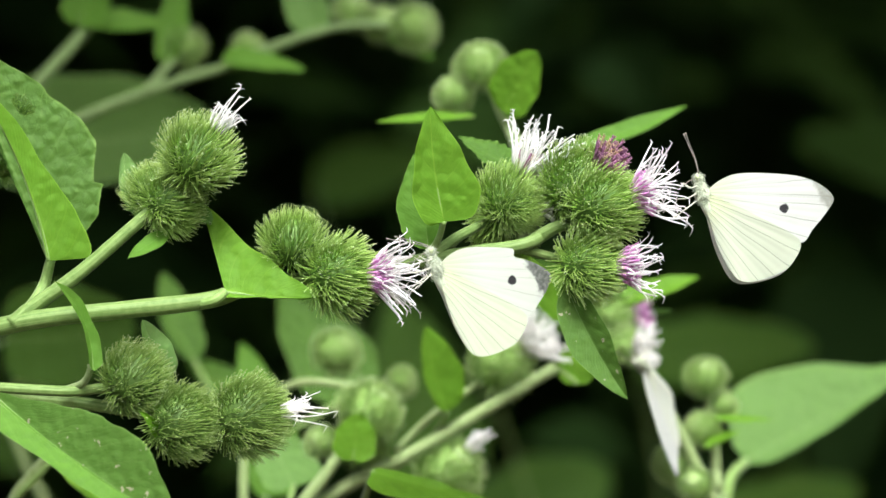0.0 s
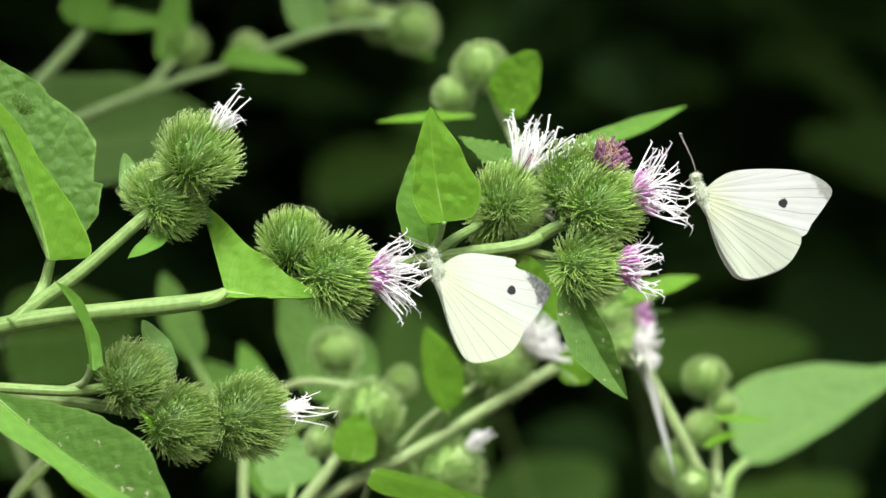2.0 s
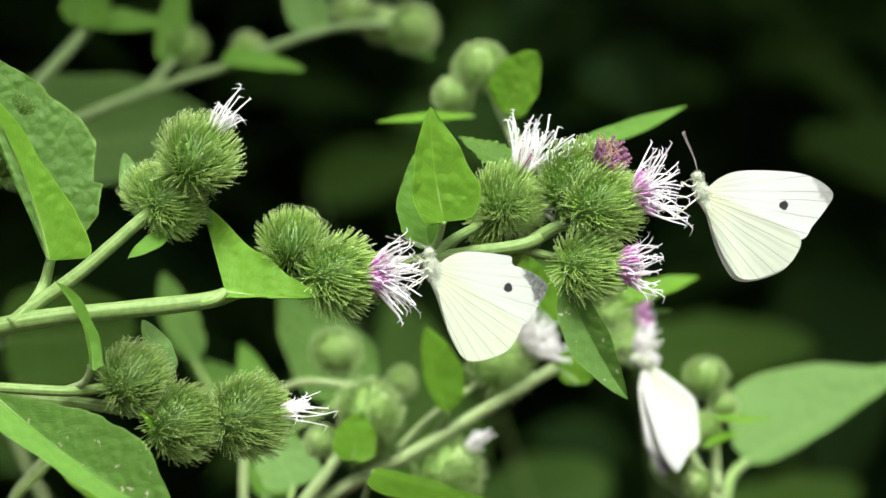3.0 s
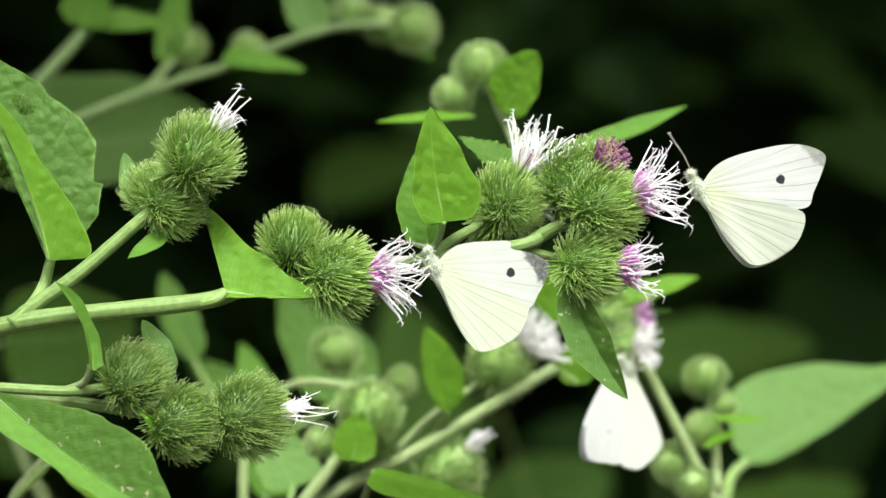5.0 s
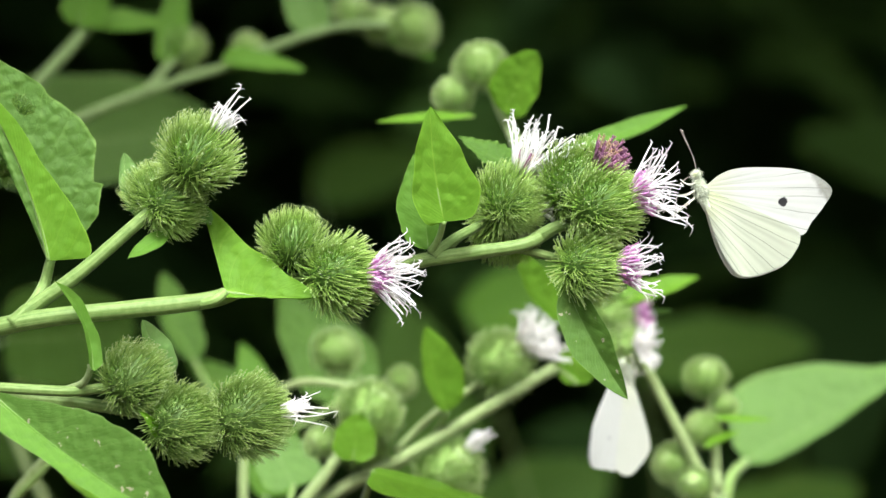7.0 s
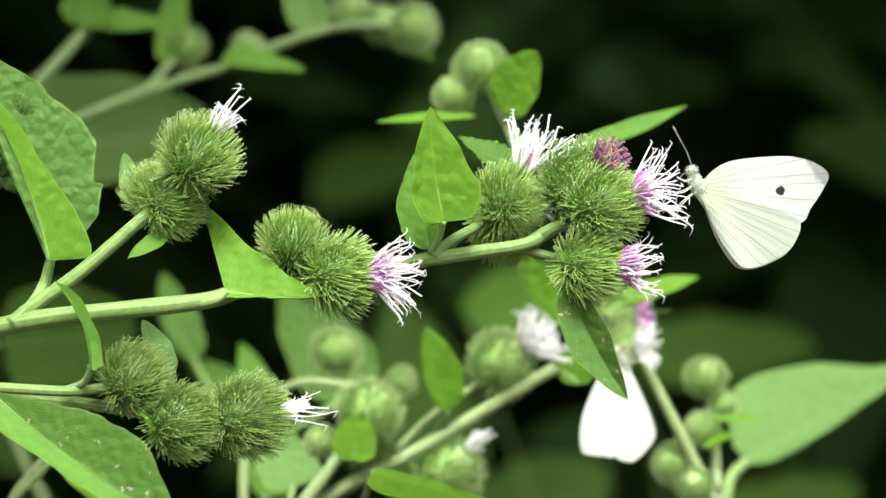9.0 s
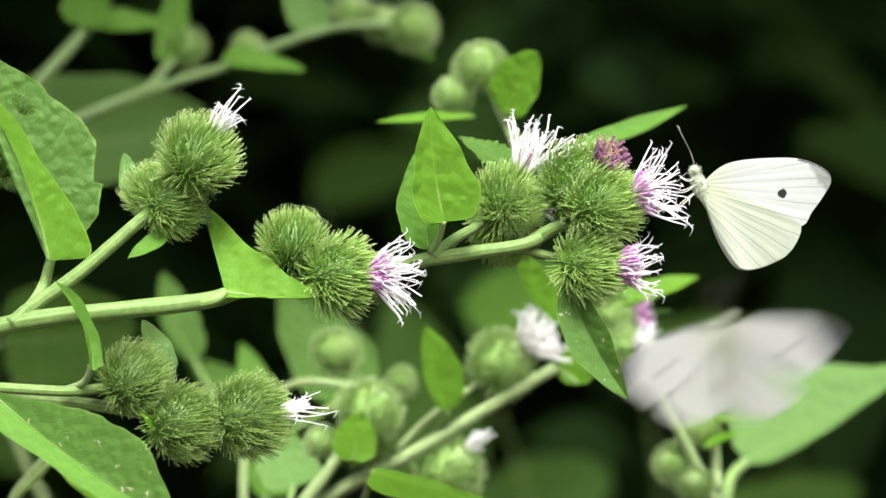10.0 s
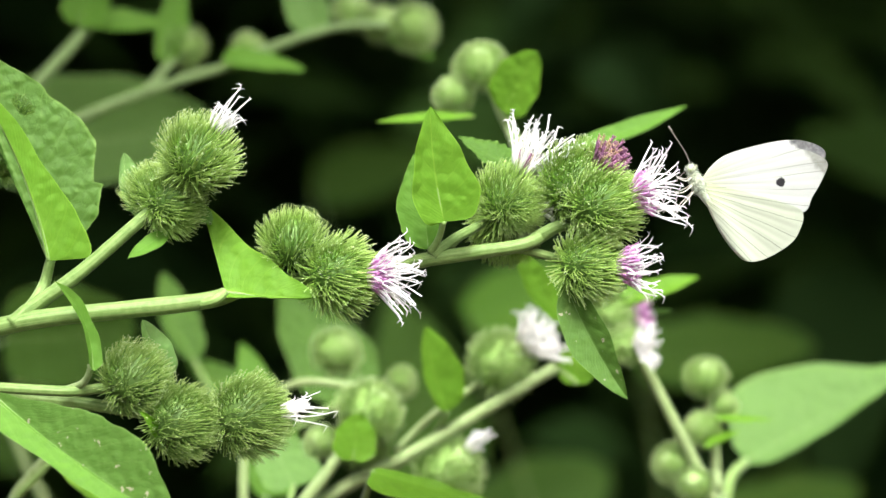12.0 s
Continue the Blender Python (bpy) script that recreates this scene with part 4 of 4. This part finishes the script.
def wing(name, outline, over, upper, lower, flip, tears=()):
    """A wing of two skins. Its underside looks to -y where flip is 1, to +y where it is -1."""
    edge = bez(outline, 56)
    rows = 9
    g = Geo()
    for slot, off in ((0, 0.04 * flip), (1, -0.04 * flip)):
        verts, uvs = [], []
        for r in range(rows + 1):
            for i, p in enumerate(edge):
                s = r / rows
                nick = 1.0
                for a, w, d in tears:
                    nick -= d * max(0.0, 1 - abs(i / 56 - a) / w) * (0.8 + 0.2 * math.sin(i * 5.0))
                q = p * s * (1 - (1 - nick) * s)
                wave = 0.035 * math.sin(math.atan2(q.z, q.x + 2) * 32) * (q.length / 24)
                swell = 0.85 * math.exp(-((q.x * 0.93 + q.z * 0.36) / 2.2) ** 2) * min(1.0, q.length / 4) if name == "hindwing" else 0.0
                verts.append((q.x, -over - (wave + swell) * flip + off, q.z))
                uvs.append((q.x / 50 + 0.5, q.z / 50 + 0.5))
        n = len(edge)
        faces = [(r * n + i, r * n + i + 1, (r + 1) * n + i + 1, (r + 1) * n + i) for r in range(rows) for i in range(n - 1)]
        g.add(verts, faces, uvs, slot)
    return g.mesh(name, [upper, lower])


FORE = [(0, 0, 0), (2.6, 0, 2.3), (5.7, 0, 3.6), (11, 0, 3.95), (17.2, 0, 3.6), (21.2, 0, 2.2), (23.6, 0, -0.1), (22.3, 0, -2.9), (20.0, 0, -6.0), (17.6, 0, -8.6), (9.5, 0, -6.0), (0, 0, -0.6)]
HIND = [(0, 0, -0.4), (6.0, 0, -2.4), (12.0, 0, -5.0), (17.1, 0, -7.6), (17.9, 0, -9.2), (17.2, 0, -11.2), (15.2, 0, -13.8), (10.5, 0, -15.9), (7.2, 0, -16.1), (5.2, 0, -14.4), (2.6, 0, -9.9), (0, 0, -2.6)]
TORN = [(0, 0, 0), (2.6, 0, 2.3), (5.7, 0, 3.6), (11, 0, 3.95), (14.9, 0, 3.85), (15.3, 0, 2.5), (18.2, 0, 1.9), (21.0, 0, 0.9), (22.9, 0, -0.6), (22.1, 0, -3.0), (20.2, 0, -6.0), (17.6, 0, -8.6), (9.5, 0, -6.0), (0, 0, -0.6)]


def body_parts(owner, seed, feelers):
    rng = random.Random(seed)
    turn = Vector(-BODY_AXIS).to_track_quat("Z", "Y").to_matrix()
    g = Geo()
    ball(g, (-0.6, 0, -0.2), (1.15, 1.3, 2.5), 12, 16, 0, turn)
    for i in range(620):
        d = Vector((rng.gauss(0, 1), rng.gauss(0, 1), rng.gauss(0, 1))).normalized()
        p = Vector((-0.6, 0, -0.2)) + turn @ Vector((d.x * 1.1, d.y * 1.25, d.z * 2.4))
        q = p + (turn @ d) * rng.uniform(0.25, 0.6) + Vector((rng.uniform(-0.1, 0.4), rng.uniform(-0.2, 0.2), -0.45))
        tube(g, [p, p.lerp(q, 0.6), q], [0.05, 0.04, 0.015], 3, 0, False)
    child("thorax", g.mesh("thorax", [FUR]), owner, "pale grey furry thorax")
    g = Geo()
    ball(g, (-1.45, 0, 2.35), (0.90, 0.95, 1.05), 10, 12)
    for i in range(260):
        d = Vector((rng.gauss(0, 1), rng.gauss(0, 1), rng.gauss(0, 1))).normalized()
        p = Vector((-1.45, 0, 2.35)) + d * 0.9
        tube(g, [p, p + d * rng.uniform(0.3, 0.75) + Vector((0.1, 0, -0.1))], [0.045, 0.012], 3, 0, False)
    child("head", g.mesh("head", [FUR]), owner)
    for s in (-1, 1):
        g = ball(Geo(), (-1.65, 0.66 * s, 2.5), (0.46, 0.40, 0.54), 8, 12)
        child("eye", g.mesh("eye", [EYE]), owner, "pale green compound eye")
        g = Geo()
        first, tip = Vector((-1.4, 0.3 * s, 3.2)), Vector((feelers[0], 2.0 * s, feelers[1]))
        line = bez([first, first.lerp(tip, 0.35) + Vector((0.25, 0, 0.1)), first.lerp(tip, 0.85), tip], 14)
        tube(g, line, [0.08] * 11 + [0.11, 0.16, 0.19, 0.10], 6)
        child("antenna", g.mesh("antenna", [FEELER]), owner, "thin grey antenna with a pale club")
        for k, (dx, dz) in enumerate(((-2.6, 0.6), (-3.4, -1.4), (-4.4, -4.6))):
            g = Geo()
            o = Vector((-1.7, 0.7 * s, 1.0 - 1.4 * k))
            tube(g, bez([o, o + Vector((dx * 0.45, 0.7 * s, dz * 0.25 - 0.5)), o + Vector((dx, 0.4 * s, dz * 0.8))], 10), (0.15, 0.07), 5)
            child("leg", g.mesh("leg", [LIMB]), owner)
    g = Geo()
    line = bez([(-0.3, 0, -1.6), (1.5, 0, -4.6), (3.1, 0, -8.4), (4.4, 0, -11.6)], 14)
    tube(g, line, [0.9, 1.0, 1.05, 1.08, 1.05, 1.0, 0.98, 0.95, 0.9, 0.85, 0.78, 0.7, 0.55, 0.4, 0.15], 12)
    child("abdomen", g.mesh("abdomen", [FUR]), owner)
    g = tube(Geo(), bez([(-2.4, 0, 2.2), (-3.2, 0, 1.8), (-4.6, 0, 0.6), (-6.0, 0, 0.2)], 12), (0.10, 0.06), 5)
    child("proboscis", g.mesh("proboscis", [FEELER]), owner)


def butterfly(label, seed, fore=FORE, tears=(), under=(FORE_UNDER, HIND_UNDER), facing=1, feelers=(-4.3, 10.7)):
    owner = tagged(new("butterfly"), label, "butterfly", "white butterflies")
    owner.empty_display_size = 0.01
    body_parts(owner, seed, feelers)
    wings = []
    for name, outline, over, upper, lower in (("forewing", fore, 0.08, FORE_UPPER, under[0]), ("hindwing", HIND, 0.24, HIND_UPPER, under[1])):
        for flip in (1, -1):
            w = child(name, wing(name, outline, over * flip, upper, lower, flip, tears if name == "forewing" and flip == 1 else ()), owner)
            wings.append((w, name, flip))
    return owner, wings, facing


RIGHT_ONE = butterfly("white butterfly feeding on a pink burdock floret", 1)
TORN_ONE = butterfly("white butterfly with a torn dark wing tip", 2, TORN, ((0.52, 0.02, 0.03), (0.60, 0.03, 0.05), (0.67, 0.025, 0.04), (0.74, 0.02, 0.03)), (FORE_WORN, HIND_WORN), facing=0, feelers=(-9.5, 4.6))
LOW_ONE = butterfly("white butterfly hanging below a white floret", 3, under=(FORE_LIT, HIND_LIT), facing=-1)


def wing_rows(one, rows):
    """rows: seconds, opening of the near and far wings, forward sweep of near and far forewings, in degrees.
    The hindwing on the far side always hangs a little lower."""
    for w, name, flip in one[1]:
        keys = []
        for t, near, far_open, sn, sf in rows:
            op = near if flip == 1 else far_open
            sweep = (sn if flip == 1 else sf) * (1.0 if name == "forewing" else 0.25) - (3.0 if name == "hindwing" and flip == -one[2] else 0.0) + (3.0 if name == "hindwing" and flip < 0 and not one[2] else 0.0)
            m = Matrix.Rotation(radians(-op * flip), 4, -BODY_AXIS) @ Matrix.Rotation(radians(-sweep), 4, "Y")
            keys.append((t, m))
        walk(w, keys)


def by_axes(tips, edge):
    """The turn of a butterfly whose wing tips point along tips, and its leading edges about along edge."""
    x = Vector(tips).normalized()
    z = Vector(edge)
    z = (z - x * z.dot(x)).normalized()
    return Matrix((x, z.cross(x), z)).transposed().to_4x4()


def fly_poses(rows):
    """rows: seconds, place of the wing root in mm, then lean, pitch and yaw in degrees."""
    return [(t, pose(x * MM, y * MM, z * MM, rx, ry, rz)) for t, (x, y, z), rx, ry, rz in rows]


def fly_rows(one, rows):
    walk(one[0], fly_poses(rows))


def motions():
    fly_rows(RIGHT_ONE, [
        (0.0, (48.3, 0, 1010.5), -1, 2.5, 0), (0.5, (48, 0, 1010.9), 0, -1.5, 0), (1.0, (47.8, 0, 1010.8), 1, -1.2, 0), (1.5, (47.7, 0, 1010.9), 3, -2.6, 0), (2.0, (48, 0, 1010.7), 4, -0.5, 0),
        (2.5, (48.2, 0, 1010.7), 3, 1.3, 0), (3.0, (48.2, 0, 1010.8), 0, 1.5, 0), (3.2, (47.8, 0, 1011.3), -2, -3, 0), (4.8, (47.4, 0, 1012), 2, -5, 0), (5.0, (47.4, 0, 1011.6), 2, -9, 0), (5.5, (48.2, 0, 1011.2), 2, 1.5, 0),
        (6.0, (47.1, 0, 1012), 2, -11, 0), (6.5, (47.2, 0, 1011.7), 3, -6, 0), (7.0, (48, 0, 1011.2), 5, 0.5, 0), (8.8, (47.4, 0, 1012), 6, -4, 0), (9.0, (47.4, 0, 1012.1), 6, -4, 0), (9.5, (47.5, 0, 1012.1), 8, -3.2, 0), (10.0, (47.8, 0, 1012.1), 8, -2, 0),
        (10.4, (47.7, 0, 1012.2), 6, -4, 0), (10.5, (46.9, 0, 1011.7), 0, -14, -18), (10.6, (47, 0, 1011.7), 0, -10, -15), (10.7, (47.5, 0, 1012.2), 8, -6, 0), (10.9, (47, 0, 1011.9), 2, -14, -12),
        (11.0, (47.1, 0, 1012), 4, -15, 2), (11.1, (47.5, 0, 1012.4), 10, -7, 0), (11.5, (47.6, 0, 1012.5), 9, -5, 0), (12.0, (47.4, 0, 1012.5), 9, -8.5, 0)])
    wing_rows(RIGHT_ONE, [
        (0.0, 0, 0, 0, 0), (3.0, 0, 0, 0, 0), (3.2, 0, 0, 2, 2), (4.0, 0, 0, 0, 0), (4.8, 0, 0, 2, 2), (5.0, 0, 0, 5, 5), (5.2, 0, 0, 2, 2), (5.5, 0, 0, 0, 0), (5.8, 0, 0, 2, 2), (6.0, 0, 0, 4.5, 4.5), (6.3, 0, 0, 1, 1), (7.0, 0, 0, 0, 0), (10.4, 0, 0, 0, 2), (10.5, 16, 10, -6, 18), (10.6, 16, 10, -6, 18), (10.7, 3, 2, 0, 3), (10.8, 22, 4, 0, 4), (10.9, 30, 18, -4, 18),
        (11.0, 57, 36, 8, 40), (11.1, 4, 4, 0, 10), (11.3, 0, 2, 0, 5), (11.5, 0, 2, 0, 4), (12.0, 0, 2, 0, 5)])
    fly_rows(TORN_ONE, [
        (0.0, (-0.9, -8, 997), -6, 3.3, 24), (0.5, (-1.6, -8, 997.3), -4, -2.5, 24), (1.0, (-1.4, -8, 996.7), -6, 8, 24), (1.5, (-1.1, -8, 997.2), -4, 0, 24), (2.0, (-0.7, -8, 996.6), -6, 9, 24), (2.5, (-0.7, -8, 997), -7, 3, 24),
        (3.0, (-1.4, -8, 996.7), -5, 7.5, 24), (3.2, (-2.1, -8, 997.6), -5, -6, 24), (4.0, (-1.2, -8, 997), -5, 3, 24), (4.8, (-1.3, -8, 996.8), -5, 6, 24), (5.0, (-1.3, -8, 997.3), -5, -1, 24), (5.2, (-1.2, -8, 997.2), -5, 2, 24), (5.4, (-0.8, -9, 997.4), 6, 6, 16),
        (5.5, (3.9, -10, 999.5), 24, 10, 6), (5.6, (1.9, -18, 1002.6), 30, 0, -60), (5.7, (-21.9, -20, 1009.2), 48, 40, -60), (5.8, (-55.4, -20, 1014.2), 50, 30, -40), (5.9, (-84.7, -20, 1019.2), 40, 0, -20), (6.1, (-149, -20, 1024.2), 20, -20, 0), (12.0, (-393.4, 0, 1035.5), 20, -20, 0)])
    wing_rows(TORN_ONE, [
        (0.0, 0, 0, 0, 0), (5.2, 0, 0, 0, 0), (5.3, 15, 15, 5, 5), (5.4, 5, 5, 0, 0), (5.4667, 0, 0, 0, 0), (5.5, 26, 26, 0, 0), (5.5333, 72, 72, 0, 0), (5.6, 85, 50, 30, 0), (5.7, 25, 74, 20, 35), (5.8, 60, 60, 10, 10), (5.9, 20, 20, 0, 0), (12.0, 20, 20, 0, 0)])
    hang = [
        (0.0, (41.6, 76, 975.2), (0.29, -0.1, -0.95), (-0.28, -0.95, 0.04)), (0.2, (41.6, 76, 975.2), (0.28, -0.1, -0.95), (-0.36, -0.92, 0.0)), (0.4, (41.6, 76, 975.2), (0.28, -0.1, -0.95), (-0.20, -0.96, 0.05)),
        (0.8, (41.6, 76, 975.2), (0.26, -0.1, -0.95), (-0.18, -0.96, 0.05)), (1.2, (41.6, 76, 975.2), (0.26, -0.1, -0.95), (-0.24, -0.96, 0.03)), (1.5, (41.6, 76, 975.2), (0.25, -0.1, -0.95), (-0.17, -0.96, 0.05)),
        (2.0, (41.6, 76, 975.2), (0.27, -0.1, -0.95), (-0.12, -0.97, 0.06)), (2.4, (41.6, 76, 975.2), (0.26, -0.1, -0.95), (-0.16, -0.96, 0.05)), (2.5, (40.2, 76, 975.6), (0.13, -0.1, -0.98), (-0.42, -0.90, 0.0)), (2.6, (40.2, 76, 975.6), (0.13, -0.1, -0.98), (-0.42, -0.90, 0.0)),
        (2.8, (41.6, 76, 975.2), (0.27, -0.15, -0.95), (-0.26, -0.95, 0.08)), (3.0, (41.9, 76, 975.6), (0.20, -0.30, -0.93), (-0.55, -0.75, 0.10)), (3.1, (41.2, 76, 974.8), (-0.14, -0.42, -0.90), (-0.6, -0.62, 0.40)), (3.2, (40.1, 76, 974.8), (-0.38, -0.48, -0.79), (-0.64, -0.4, 0.66)),
        (4.0, (38.2, 76, 974.7), (-0.39, -0.56, -0.73), (-0.60, -0.44, 0.62)), (4.8, (38.0, 76, 974.6), (-0.39, -0.56, -0.73), (-0.60, -0.44, 0.62)), (5.5, (38.0, 76, 974.6), (-0.39, -0.56, -0.73), (-0.60, -0.44, 0.62)),
        (6.0, (38.0, 76, 974.7), (-0.38, -0.56, -0.74), (-0.58, -0.46, 0.62)), (6.5, (38.0, 76, 974.2), (-0.35, -0.57, -0.74), (-0.50, -0.52, 0.62)), (7.0, (37.8, 76, 973.5), (-0.33, -0.58, -0.74), (-0.42, -0.58, 0.62)),
        (8.8, (36.9, 76, 976.2), (-0.36, -0.56, -0.74), (-0.56, -0.48, 0.60)), (9.2, (36.9, 76, 976.2), (-0.38, -0.55, -0.74), (-0.56, -0.48, 0.62)), (9.5, (35.2, 76, 978.0), (-0.51, -0.53, -0.68), (-0.48, -0.50, 0.70)), (9.7, (35.6, 76, 977.6), (-0.51, -0.5, -0.68), (-0.54, -0.40, 0.72)), (9.8, (36.6, 76, 976.8), (-0.42, -0.56, -0.72), (-0.58, -0.46, 0.64))]
    rows = [(t, pose(x * MM, y * MM, z * MM) @ by_axes(tips, edge)) for t, (x, y, z), tips, edge in hang]
    rows += fly_poses([
        (9.9, (39, 74, 978.1), -2, 19, 217), (10.0, (57.5, 68, 982.5), 0, 38, 266), (10.1, (75.2, 50, 1010.3), 0, 20, 200), (10.2, (71.7, 30, 1042.8), 10, 10, 170),
        (10.3, (84.9, 30, 1072.3), 20, 0, 190), (10.4, (100.2, 30, 1059.2), 20, 0, 180), (10.5, (106.7, 30, 1026.4), 20, 0, 170), (10.6, (85.6, 20, 1013), 20, 10, 160), (10.7, (101.7, 20, 1011.9), 20, 0, 180), (12.0, (292.1, 20, 1015.2), 20, 0, 200)])
    walk(LOW_ONE[0], rows)
    wing_rows(LOW_ONE, [
        (0.0, 0, 0, 0, 0), (2.8, 0, 0, 0, 0), (3.0, 4, 4, 0, 0), (3.1, 22, 22, 0, 0), (3.2, 30, 30, 0, 0), (3.4, 4, 4, 0, 0), (9.4, 0, 0, 0, 0), (9.5, 0, 0, 0, 0), (9.7, 0, 0, 0, 0), (9.8, 10, 10, 0, 5), (9.9, 85, 80, 2, 35), (9.9667, 62, 62, 2, 22), (10.0, 78, 80, 2, 22), (10.0333, 94, 96, 2, 20),
        (10.1, 60, 30, 10, 10), (10.2, 40, 60, 0, 0), (10.4, 10, 10, 0, 0), (10.6, 60, 60, 0, 0), (12.0, 20, 20, 0, 0)])


motions()
